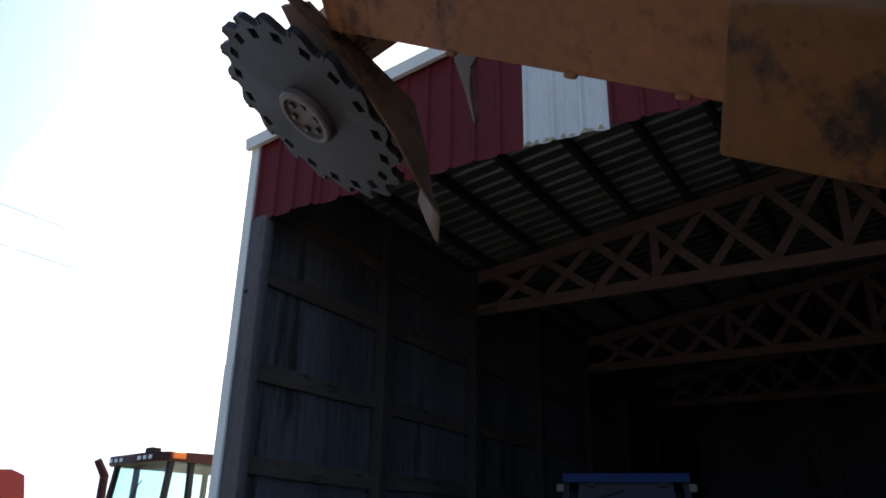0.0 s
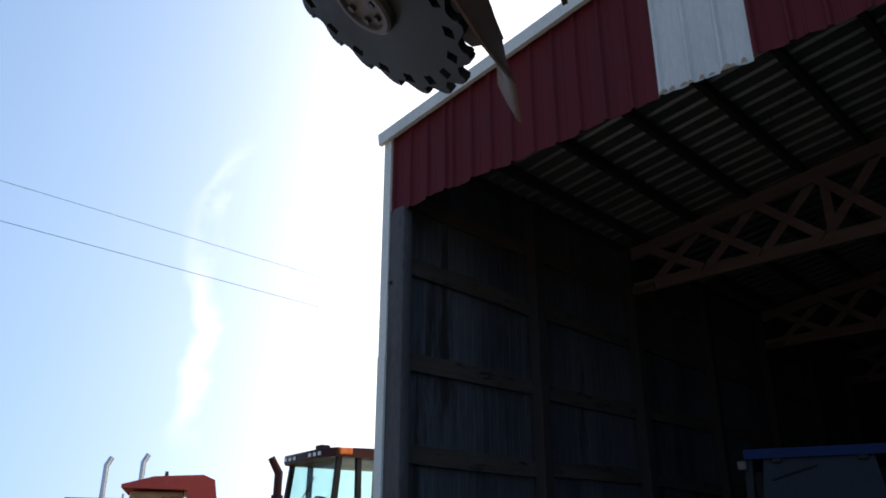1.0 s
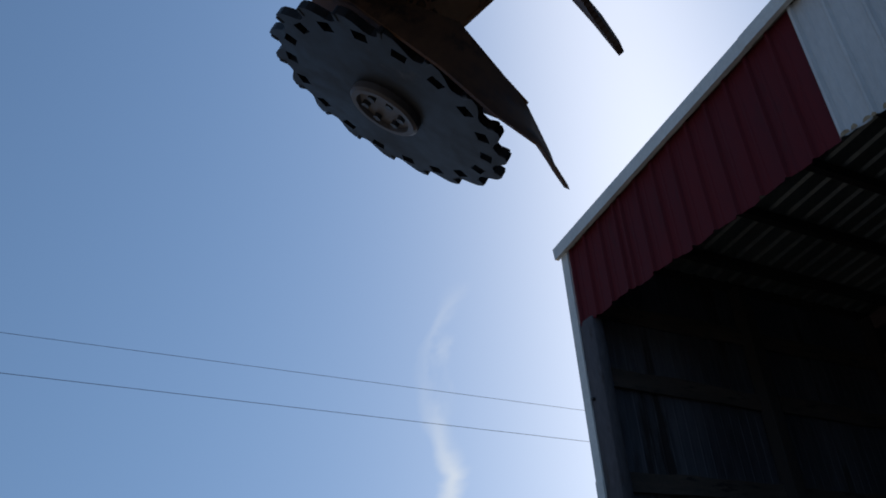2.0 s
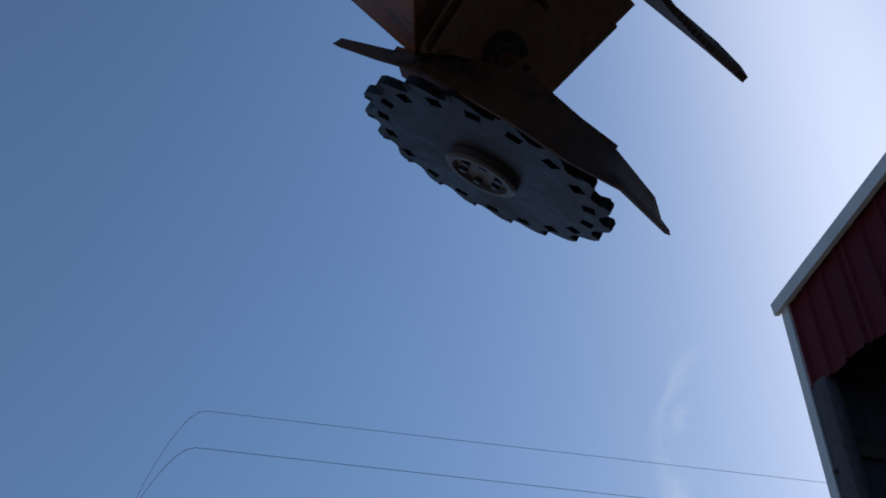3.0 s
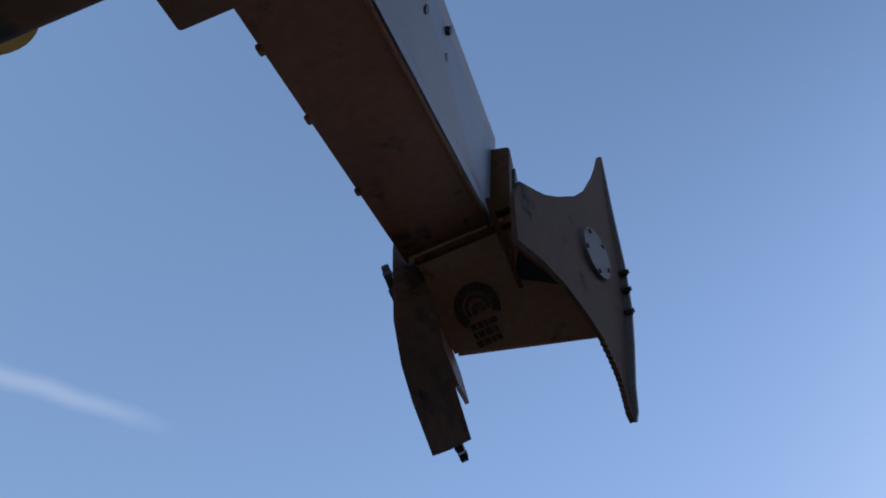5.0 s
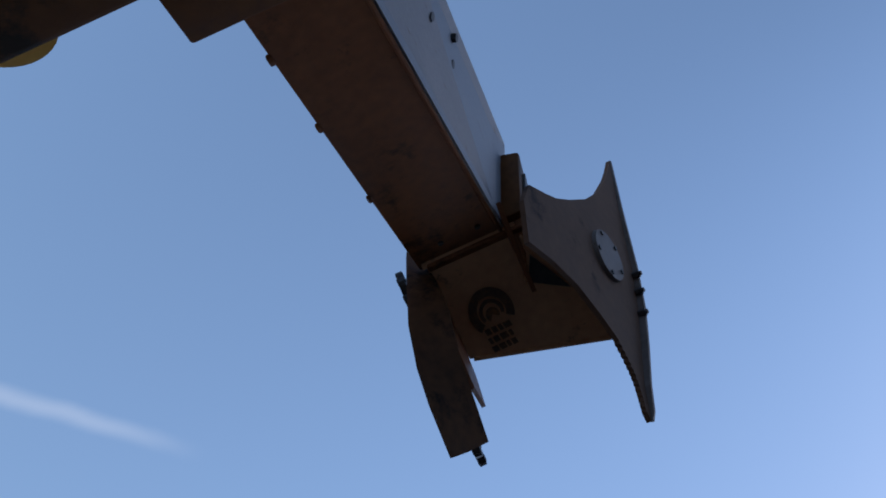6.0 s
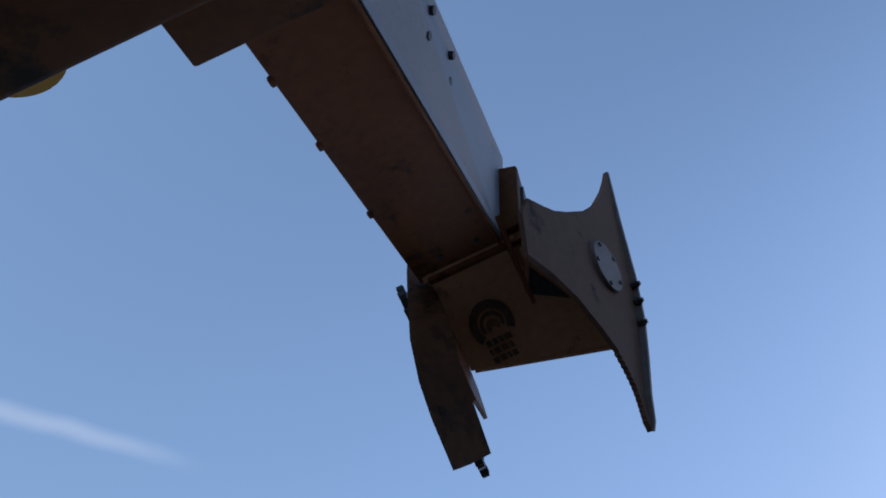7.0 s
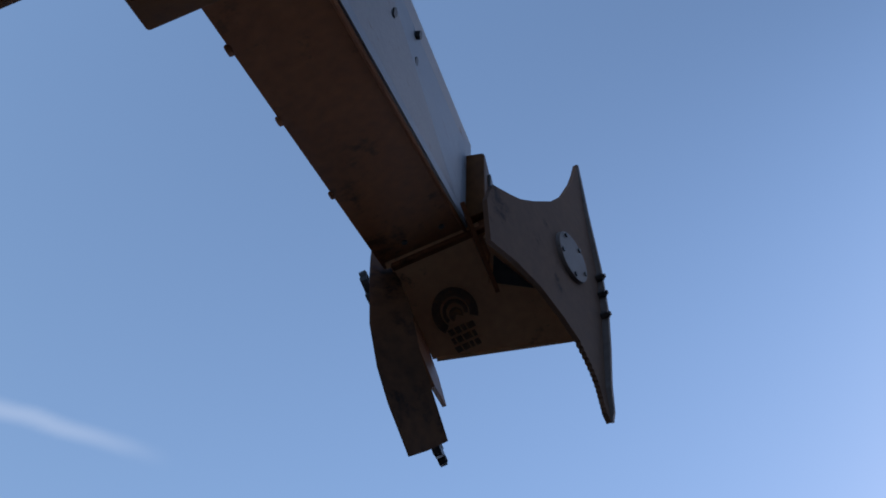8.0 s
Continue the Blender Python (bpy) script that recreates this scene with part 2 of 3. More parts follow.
def structure(name, bm, mat, label, category, smooth=False):
    return tagged(new(name, finish(name, bm, mat, smooth)), label, category, kind="structure")


def box(bm, lo, hi, bevel=0.0, m=None):
    """A box between two corners, its edges rounded."""
    made = bmesh.ops.create_cube(bm, size=1.0)["verts"]
    size, mid = [b - a for a, b in zip(lo, hi)], [(a + b) / 2 for a, b in zip(lo, hi)]
    for v in made:
        v.co = Vector([c * s + o for c, s, o in zip(v.co, size, mid)])
    if bevel:
        edges = list({e for v in made for e in v.link_edges})
        made = list({v for f in bmesh.ops.bevel(bm, geom=edges, offset=bevel, segments=2, affect="EDGES", profile=0.5)["faces"] for v in f.verts}
                    | {v for v in made if v.is_valid})
    if m is not None:
        for v in made:
            v.co = m @ v.co
    return bm


def boxed(lo, hi, bevel=0.0, m=None):
    return box(bmesh.new(), lo, hi, bevel, m)


def beam(bm, a, b, wide, deep, up=(0, 0, 1)):
    """A straight timber from a to b."""
    a, b = Vector(a), Vector(b)
    along = (b - a).normalized()
    side = along.cross(Vector(up)).normalized()
    top = side.cross(along)
    ring = []
    for p in (a, b):
        ring.append([bm.verts.new(p + side * sx * wide / 2 + top * sz * deep / 2) for sx, sz in ((-1, -1), (1, -1), (1, 1), (-1, 1))])
    bm.faces.new(ring[0][::-1])
    bm.faces.new(ring[1])
    for k in range(4):
        bm.faces.new((ring[0][k], ring[0][(k + 1) % 4], ring[1][(k + 1) % 4], ring[1][k]))
    return bm


def rod(bm, a, b, r0, r1=None, sides=16, caps=True):
    """A round bar, tapered where two radii are given."""
    a, b = Vector(a), Vector(b)
    r1 = r0 if r1 is None else r1
    along = (b - a).normalized()
    side = along.orthogonal().normalized()
    other = along.cross(side)
    rings = []
    for p, r in ((a, r0), (b, r1)):
        rings.append([bm.verts.new(p + (side * math.cos(t) + other * math.sin(t)) * r) for t in (2 * math.pi * k / sides for k in range(sides))])
    for k in range(sides):
        bm.faces.new((rings[0][k], rings[0][(k + 1) % sides], rings[1][(k + 1) % sides], rings[1][k]))
    if caps:
        bm.faces.new(rings[0][::-1])
        bm.faces.new(rings[1])
    return bm


def slab(bm, outline, low, high, bevel=0.0):
    """A plate with the outline (x, y) between two heights, which may be tilted by a function of x and y."""
    under = [bm.verts.new((x, y, low)) for x, y in outline]
    upper = [bm.verts.new((x, y, high)) for x, y in outline]
    faces = [bm.faces.new(under[::-1]), bm.faces.new(upper)]
    n = len(outline)
    for k in range(n):
        faces.append(bm.faces.new((under[k], under[(k + 1) % n], upper[(k + 1) % n], upper[k])))
    if bevel:
        edges = [e for e in {e for f in faces for e in f.edges} if e.calc_face_angle(0) > 0.5]
        bmesh.ops.bevel(bm, geom=edges, offset=bevel, segments=2, affect="EDGES", profile=0.5)
    return bm


def ribbed(bm, length, spacing, rib, depth, low, high, thick=0.004):
    """Ribbed sheet metal in the xz plane from x = 0 to length, facing -y; low and high are functions of x."""
    xs = []
    k = 0
    while k * spacing < length - 1e-6:
        x0 = k * spacing
        for dx, dy in ((0, 0), (rib * 0.35, -depth), (rib * 0.75, -depth), (rib * 1.1, 0),
                       (spacing * 0.45, 0), (spacing * 0.47, -depth * 0.15), (spacing * 0.53, -depth * 0.15), (spacing * 0.55, 0), (spacing * 0.78, 0)):
            if x0 + dx < length - 1e-4:
                xs.append((x0 + dx, dy))
        k += 1
    xs.append((length, 0.0))
    rows = []
    for x, dy in xs:
        rows.append([bm.verts.new((x, dy, low(x))), bm.verts.new((x, dy, high(x))),
                     bm.verts.new((x, dy + thick, high(x))), bm.verts.new((x, dy + thick, low(x)))])
    for a, b in zip(rows, rows[1:]):
        for i in range(4):
            bm.faces.new((a[i], b[i], b[(i + 1) % 4], a[(i + 1) % 4]))
    bm.faces.new(rows[0][::-1])
    bm.faces.new(rows[-1])
    return bm


def thing(name, m, label, category, group="", kind=""):
    ob = new(name)
    ob.empty_display_size = 0.2
    ob.matrix_basis = m
    return tagged(ob, label, category, group, kind)


# ---- ground ----
bm = bmesh.new()
bmesh.ops.create_grid(bm, x_segments=60, y_segments=60, size=2200)
for v in bm.verts:
    v.co.z = -0.02 if v.co.length < 120 else -0.02 + 0.25 * noise.noise(v.co * 0.004)
structure("ground", bm, gravel, "pale packed gravel farmyard ground", "ground")

# ---- the shed ----
HEADER, EAVE, SLOPE = 5.47, 6.58, 0.137      # opening height, wall height at the corner, roof rise
WIDE, DEEP, BAY = 14.6, 22.0, 2.75


def roof_z(x):
    return EAVE + SLOPE * (x if x < WIDE / 2 else WIDE - x)


structure("floor", boxed((0.0, 0.0, -0.3), (WIDE, DEEP, -0.005)), dirt_floor, "dark packed dirt floor of the shed", "floor")

wall_front = structure("wall_front", boxed((0.0, 0.06, HEADER + 0.12), (WIDE, 0.11, HEADER + 0.40)), post_wood,
                       "wooden header across the open shed front", "wall")
RIB = 0.3048
edge_rng = random.Random(4)
panel_x = 0.0
panel_no = 0
while panel_x < WIDE - 0.01:
    white = 3.7 < panel_x + 0.05 < 4.6
    size = 0.9144 if panel_no else 3.787 - 3 * 0.9144
    size = min(size, WIDE - panel_x)
    dips = [edge_rng.uniform(-0.022, 0.022) for _ in range(12)]

    def low_edge(x, px=panel_x, dips=dips, white=white):
        k = int(x / 0.12)
        wave = dips[k % 12] * (1 - (x / 0.12 - k)) + dips[(k + 1) % 12] * (x / 0.12 - k)
        tear = 0.02 * max(0.0, math.sin((px + x) * 1.9)) if not white else 0.03 - 0.05 * x
        return HEADER + wave + tear

    bm = ribbed(bmesh.new(), size, RIB, 0.06, 0.034, low_edge, lambda x, px=panel_x: roof_z(px + x) - 0.02)
    for v in bm.verts:
        v.co.x += panel_x
        v.co.y += 0.02
    part("siding_panel", bm, white_siding if white else red_siding, wall_front,
         "white ribbed steel panel with a rusty torn lower edge" if white else "")
    panel_x += size
    panel_no += 1

# rust flakes along the torn edge of the white panel
flake = random.Random(21)
for k in range(9):
    x0 = 3.80 + k * 0.098 + flake.uniform(0, 0.03)
    w, h = flake.uniform(0.05, 0.12), flake.uniform(0.008, 0.045)
    z0 = HEADER + 0.03 - 0.05 * (x0 - 3.787)
    bm = bmesh.new()
    ring = [(x0, z0 - 0.012), (x0 + w, z0 - 0.016), (x0 + w * 0.9, z0 + h * 0.4), (x0 + w * 0.55, z0 + h), (x0 + w * 0.2, z0 + h * 0.6)]
    slab(bm, ring, -0.0165, -0.0185)
    bm.transform(Matrix(((1, 0, 0, 0), (0, 0, 1, 0), (0, 1, 0, 0), (0, 0, 0, 1))))
    part("rust_patch", bm, rust_stain, wall_front, "brown rust along the torn panel edge")

# trim along the rake of the roof
bm = bmesh.new()
for a, b in (((-0.2, -0.06), (3.35, -0.06)), ((3.30, -0.068), (WIDE / 2, -0.068)), ((WIDE / 2, -0.06), (WIDE + 0.2, -0.06))):
    beam(bm, (a[0], a[1], roof_z(max(a[0], 0)) + 0.03 + min(a[0], 0) * SLOPE), (b[0], b[1], roof_z(min(b[0], WIDE)) + 0.03 - max(b[0] - WIDE, 0) * SLOPE), 0.06, 0.17)
structure("trim_1", bm, cream_trim, "cream metal rake trim along the shed roof edge", "trim")

# the corner: overlapping white metal trim and the grey jamb
bm = bmesh.new()
for lo, hi, lean in ((3.58, EAVE - 0.03, 0.0), (0.0, 3.63, 0.012)):
    beam(bm, (-0.075 - lean, -0.005 - lean, lo), (-0.07 - lean * 0.3, -0.004 - lean, hi), 0.13, 0.05, up=(0, 1, 0))
structure("trim_2", bm, cream_trim, "white metal corner trim with an overlapped seam", "trim")
bm = boxed((-0.05, -0.012, 0.0), (0.25, 0.16, HEADER + 0.06), 0.045)
jamb = structure("trim_3", bm, grey_jamb, "grey weathered jamb post at the shed opening", "trim", True)
part("bolt", rod(bmesh.new(), (0.045, -0.05, 4.53), (0.045, 0.0, 4.53), 0.022, sides=8), dark_steel, jamb)

# side walls: ribbed sheet, girts and posts
wall_west = structure("wall_west", boxed((-0.045, 0.16, -0.1), (-0.03, DEEP, EAVE + 0.012)), white_siding,
                      "white steel outer skin of the shed side wall", "wall")
x = 0.16
while x < DEEP - 0.1:
    size = min(0.9144, DEEP - x)
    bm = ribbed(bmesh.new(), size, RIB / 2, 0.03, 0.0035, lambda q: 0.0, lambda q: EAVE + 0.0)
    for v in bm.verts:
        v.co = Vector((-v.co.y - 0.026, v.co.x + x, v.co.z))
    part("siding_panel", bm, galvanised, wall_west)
    x += size
structure("trim_4", boxed((-0.024, 0.16, EAVE - 0.10), (0.03, DEEP, EAVE + 0.046)), post_wood, "dark board closing the gap under the eave", "trim")
# added out of view: narrows the opening so less light gets in
structure("added_front_wall", boxed((10.2, 0.03, 0.0), (WIDE, 0.12, HEADER + 0.3)), red_siding, "added unseen red front wall that keeps light out of the shed", "wall")
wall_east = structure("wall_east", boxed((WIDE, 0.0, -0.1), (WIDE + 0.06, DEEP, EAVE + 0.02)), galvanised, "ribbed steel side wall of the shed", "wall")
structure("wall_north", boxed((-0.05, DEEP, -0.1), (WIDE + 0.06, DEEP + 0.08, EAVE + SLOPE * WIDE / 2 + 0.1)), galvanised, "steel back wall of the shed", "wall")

k = 1
while k * BAY < DEEP - 0.5:
    y = 0.05 + k * BAY
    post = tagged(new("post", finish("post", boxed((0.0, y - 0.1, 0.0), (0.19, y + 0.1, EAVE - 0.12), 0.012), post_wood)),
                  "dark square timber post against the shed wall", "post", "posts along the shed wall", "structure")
    k += 1


def waney_board(y0, y1, z0, z1, wide):
    """A rough sawn board along y whose upper edge still follows the bark."""
    bm = bmesh.new()
    rows = []
    for k in range(13):
        q = k / 12.0
        y, z = y0 + (y1 - y0) * q, z0 + (z1 - z0) * q
        top = z + wide * (0.42 + 0.16 * noise.noise(Vector((y * 2.3, z * 5.1, 0.7))))
        low = z - wide * (0.5 + 0.06 * noise.noise(Vector((y * 1.7, z * 3.3, 4.2))))
        rows.append([bm.verts.new(p) for p in ((0.004, y, low), (0.052, y, low), (0.052, y, top), (0.004, y, top))])
    for a, b in zip(rows, rows[1:]):
        for i in range(4):
            bm.faces.new((a[i], b[i], b[(i + 1) % 4], a[(i + 1) % 4]))
    bm.faces.new(rows[0][::-1])
    bm.faces.new(rows[-1])
    return bm


for k in range(8):
    y0 = 0.16 if k == 0 else 0.15 + k * BAY
    y1 = min(0.05 + (k + 1) * BAY - 0.1, DEEP)
    for z, tilt in ((1.45, 0.0), (2.55, 0.02), (3.65, -0.03), (4.80, 0.04), (5.75, -0.02)):
        if y1 - y0 < 0.4:
            continue
        bm = waney_board(y0, y1, z + tilt * edge_rng.uniform(0, 1.5), z + 0.04 * edge_rng.uniform(-1, 1), 0.24)
        tagged(new("girt", finish("girt", bm, timber)), "rough horizontal board between the wall posts", "girt", "girts of the shed wall", "structure")

# roof: ribbed sheets laid from eave to ridge, on purlins
for side in (0, 1):
    bm = bmesh.new()
    ys = []
    y = -0.03
    while y < DEEP + 0.2:
        for dy, dz in ((0, 0), (0.035, 0.034), (0.075, 0.034), (0.11, 0)):
            ys.append((y + dy, dz))
        y += 0.30
    xa, xb = (-0.12, WIDE / 2) if side == 0 else (WIDE / 2, WIDE + 0.12)
    rows = []
    for y, dz in ys:
        rows.append([bm.verts.new((xx, y, EAVE + SLOPE * (xx if side == 0 else WIDE - xx) + 0.02 + dz + t)) for t in (0, 0.012) for xx in (xa, xb)])
    for a, b in zip(rows, rows[1:]):
        bm.faces.new((a[0], a[1], b[1], b[0]))
        bm.faces.new((a[2], b[2], b[3], a[3]))
        bm.faces.new((a[0], b[0], b[2], a[2]))
        bm.faces.new((a[1], a[3], b[3], b[1]))
    structure("roof_%d" % (side + 1), bm, roof_sheet, "ribbed galvanised roof sheeting seen from below", "roof")
for side in (0, 1):
    x = 0.5
    while x < WIDE / 2 - 0.1:
        xx = x if side == 0 else WIDE - x
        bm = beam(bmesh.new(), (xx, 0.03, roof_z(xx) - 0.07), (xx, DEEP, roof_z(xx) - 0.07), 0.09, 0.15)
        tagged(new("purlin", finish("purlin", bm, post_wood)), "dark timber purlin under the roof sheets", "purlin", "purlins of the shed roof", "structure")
        x += 0.92


def truss_part(y):
    t = thing("truss", pose(0, y, 0), "reddish timber lattice truss across the shed roof", "truss", "roof trusses of the shed", "structure")
    low, half = 5.73, WIDE / 2
    part("bottom_chord", beam(bmesh.new(), (0.18, 0, low), (WIDE - 0.18, 0, low), 0.09, 0.2), truss_wood, t)
    for a, b in ((0.18, half), (half, WIDE - 0.18)):
        part("top_chord", beam(bmesh.new(), (a, 0, roof_z(a) - 0.24), (b, 0, roof_z(b) - 0.26), 0.09, 0.22), truss_wood, t)
    x, n = 0.55, 0
    while x < WIDE - 1.2:
        for s, (p, q) in enumerate(((x, x + 0.95), (x + 0.95, x))):
            part("web", beam(bmesh.new(), (p, 0.05 - 0.1 * s, low + 0.06), (q, 0.05 - 0.1 * s, roof_z(q) - 0.28), 0.14, 0.03, up=(0, 1, 0.001)), truss_wood, t)
        if n % 3 == 2:
            part("web", beam(bmesh.new(), (x + 1.05, 0.1, low), (x + 1.05, 0.1, roof_z(x + 1.05) - 0.2), 0.14, 0.04, up=(0, 1, 0.001)), truss_wood, t)
        x += 0.95
        n += 1
    for sx in (0.30, WIDE - 0.30):
        part("knee_plate", boxed((sx - 0.22, -0.09, low - 0.12), (sx + 0.3, -0.045, low + 0.02)), timber, t)
    return t


first_truss = truss_part(0.05 + 2 * BAY)
for k in (4, 6):
    copy_thing(first_truss, pose(0, 0.05 + k * BAY, 0))

# ---- the saw head on its boom ----
HEAD = Matrix(((0.86623, -0.13191, 0.48193, 5.3987), (-0.09083, 0.90688, 0.41149, -4.8078),
               (-0.49133, -0.40022, 0.77358, 2.8248), (0, 0, 0, 1)))
saw_head = thing("saw_head", HEAD, "worn yellow hydraulic tree saw head with a toothed steel disc", "saw head")

# the toothed disc: rings of cells, slots left open near the rim, hooked teeth outside
TEETH, STEP = 18, 8
R_DISC = 0.326
bm = bmesh.new()
count = TEETH * STEP
hook = (1.02, 1.01, 0.985, 0.955, 0.925, 0.912, 0.925, 0.965)
radii = (0.05, 0.16, 0.23, 0.260, 0.291)
ringset = [[bm.verts.new((r * math.cos(2 * math.pi * k / count), r * math.sin(2 * math.pi * k / count), 0)) for k in range(count)] for r in radii]
ringset.append([bm.verts.new((R_DISC * hook[k % STEP] * math.cos(2 * math.pi * (k - (0.5 if k % STEP == 0 else 0)) / count),
                              R_DISC * hook[k % STEP] * math.sin(2 * math.pi * (k - (0.5 if k % STEP == 0 else 0)) / count), 0)) for k in range(count)])
for i, (inner, outer) in enumerate(zip(ringset, ringset[1:])):
    for k in range(count):
        if i == 3 and k % STEP in (1, 2, 3):
            continue
        bm.faces.new((inner[k], outer[k], outer[(k + 1) % count], inner[(k + 1) % count]))
up = bmesh.ops.extrude_face_region(bm, geom=list(bm.faces))["geom"]
for v in up:
    if isinstance(v, bmesh.types.BMVert):
        v.co.z += 0.022
bmesh.ops.translate(bm, verts=bm.verts, vec=(0, 0, -0.011))
# the disc leans a little against the guard, its far side lower
DISC = (Matrix.Translation((0.292, 0.168, 0.028)) @ Matrix.Rotation(radians(-4), 4, Vector((-0.51, 0.86, 0)))
        @ Matrix.Translation((-0.30, -0.18, 0)))
bm.transform(DISC)
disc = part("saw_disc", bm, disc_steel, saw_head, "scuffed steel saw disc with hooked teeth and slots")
bm = bmesh.new()
profile = ((0.095, -0.011), (0.095, -0.028), (0.088, -0.034), (0.074, -0.034), (0.070, -0.022), (0.0001, -0.022))
loops = [[bm.verts.new((r * math.cos(t), r * math.sin(t), z)) for t in (2 * math.pi * k / 40 for k in range(40))] for r, z in profile]
for a, b in zip(loops, loops[1:]):
    for k in range(40):
        bm.faces.new((a[k], a[(k + 1) % 40], b[(k + 1) % 40], b[k]))
bm.transform(DISC)
part("hub_ring", bm, cap_steel, disc, "raised worn hub ring", True)
for k in range(6):
    t = 2 * math.pi * k / 6
    bm = rod(bmesh.new(), (0.05 * math.cos(t), 0.05 * math.sin(t), -0.033), (0.05 * math.cos(t), 0.05 * math.sin(t), -0.02), 0.011, sides=6)
    bm.transform(DISC)
    part("hub_bolt", bm, dark_steel, disc)
for k in range(TEETH):
    t = 2 * math.pi * (k * STEP - 1.1) / count
    m = DISC @ Matrix.Rotation(t, 4, "Z")
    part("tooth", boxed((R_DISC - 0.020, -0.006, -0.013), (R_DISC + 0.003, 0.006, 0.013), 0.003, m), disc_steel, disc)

# the guard: a plate over the disc's rear half with a flared rim
RIM = [(0.021, -0.472, 0.057), (0.137, -0.349, 0.043), (0.261, -0.218, 0.034), (0.376, -0.008, 0.0), (0.402, 0.13, -0.016), (0.425, 0.243, -0.017), (0.355, 0.37, -0.022)]
INNER = [(0.005, -0.467, 0.085), (0.121, -0.323, 0.086), (0.225, -0.179, 0.112), (0.336, -0.022, 0.119), (0.327, 0.111, 0.098), (0.299, 0.208, 0.089), (0.219, 0.333, 0.074)]
bm = bmesh.new()
strip = []
for lower, upper in zip(RIM, INNER):
    o, i = Vector(lower), Vector(upper)
    inward = Vector((-o.x, -o.y, 0)).normalized() * 0.014
    fold = o.lerp(i, 0.55) + Vector((0.012 * o.x, 0.012 * o.y, -0.012))
    strip.append([bm.verts.new(p) for p in (o, o.lerp(i, 0.14) - inward * 0.2, fold, i, i + inward - Vector((0, 0, 0.012)), fold + inward, o + inward)])
for a, b in zip(strip, strip[1:]):
    for k in range(7):
        bm.faces.new((a[k], b[k], b[(k + 1) % 7], a[(k + 1) % 7]))
bm.faces.new(strip[0][::-1])
bm.faces.new(strip[-1])
bmesh.ops.bevel(bm, geom=[e for e in bm.edges if e.calc_face_angle(0) > 0.7], offset=0.006, segments=2, affect="EDGES", profile=0.5)
part("guard_rim", bm, guard_paint, saw_head, "grimy ochre flared guard rim, shade put into its colour", True)
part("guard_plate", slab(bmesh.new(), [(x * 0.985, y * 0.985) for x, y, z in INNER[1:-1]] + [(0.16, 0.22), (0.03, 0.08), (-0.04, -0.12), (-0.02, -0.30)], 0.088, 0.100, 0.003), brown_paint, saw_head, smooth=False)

# the housing between the guard and the fin
HOUSE = [(0.215, -0.262), (-0.105, 0.035), (-0.22, -0.08), (0.10, -0.275)]
bm = slab(bmesh.new(), HOUSE, 0.098, 0.60, 0.008)
for v in bm.verts:
    if v.co.z > 0.4:
        v.co.z += -0.4586 * (v.co.x + 0.041) - 0.219 * (v.co.y - 0.328) - 0.052
skew = Vector((-0.733, 0.680, 0.0))
for v in bm.verts:
    if (v.co - Vector((0.215, -0.262, 0.0))).dot(skew) > 0.25:
        v.co += skew * (-0.072 + 0.30 * (v.co.z - 0.098))
part("housing", bm, house_paint, saw_head, "ochre painted motor housing with grime", True)
part("flange_plate", boxed((0.185, -0.275, 0.10), (0.222, -0.235, 0.44), 0.006), brown_paint, saw_head)
face_a, face_b = Vector((0.215, -0.262, 0.0)), Vector((-0.105, 0.035, 0.0))
along = (face_b - face_a).normalized()
out = Vector((-along.y, along.x, 0.0)) * -1
decal_m = Matrix((( along.x, 0, out.x, face_a.x), (along.y, 0, out.y, face_a.y), (0, 1, 0, 0.0), (0, 0, 0, 1)))


def on_face(outline, low, high, name, mat, label="", bevel=0.0):
    """A flat piece laid on the housing's broad face, drawn in distance along it and height."""
    bm = slab(bmesh.new(), outline, low, high, bevel)
    bm.transform(decal_m)
    return part(name, bm, mat, saw_head, label)


def band(cx, cy, r0, r1, a0, a1, steps=22):
    way = [radians(a0 + (a1 - a0) * k / steps) for k in range(steps + 1)]
    return [(cx + r1 * math.cos(a), cy + 0.85 * r1 * math.sin(a)) for a in way] + [(cx + r0 * math.cos(a), cy + 0.85 * r0 * math.sin(a)) for a in way[::-1]]


# the worn sticker: an arch in two bands over a dark middle, rows of bars under it
on_face(band(0.240, 0.225, 0.055, 0.086, 60, 310), 0.0085, 0.0092, "sticker", decal_black, "worn black sticker with an arched border")
on_face(band(0.242, 0.225, 0.034, 0.047, 70, 300), 0.0085, 0.0092, "sticker_arch", decal_black)
on_face(band(0.250, 0.225, 0.001, 0.026, 60, 320), 0.0085, 0.0092, "sticker_middle", decal_black)
bars = random.Random(9)
for row in range(3):
    at = 0.178
    while at < 0.262:
        w = bars.uniform(0.010, 0.026)
        a0 = 0.290 + row * 0.032
        on_face([(a0, at), (a0 + 0.022, at + 0.004), (a0 + 0.021, at + w + 0.004), (a0 - 0.001, at + w)], 0.0085, 0.0092, "sticker_bar", decal_black)
        at += w + 0.006

# dark triangle laid on the face for the shadowed gap between tab and fin
on_face([(0.103, 0.401), (0.193, 0.363), (0.273, 0.49)], 0.0085, 0.0115, "shade_patch", dark_steel, "dark patch standing in for the shaded gap beside the fin")
on_face([(0.045, 0.398), (0.103, 0.397), (0.193, 0.358), (0.195, 0.368), (0.106, 0.408), (0.045, 0.408)], 0.0, 0.024, "tab_flange", house_paint, "worn bright flange edge", 0.001)
part("edge_strip", rod(bmesh.new(), (-0.056, -0.010, 0.11), (-0.152, 0.079, 0.55), 0.008, sides=8), house_paint, saw_head, smooth=True)
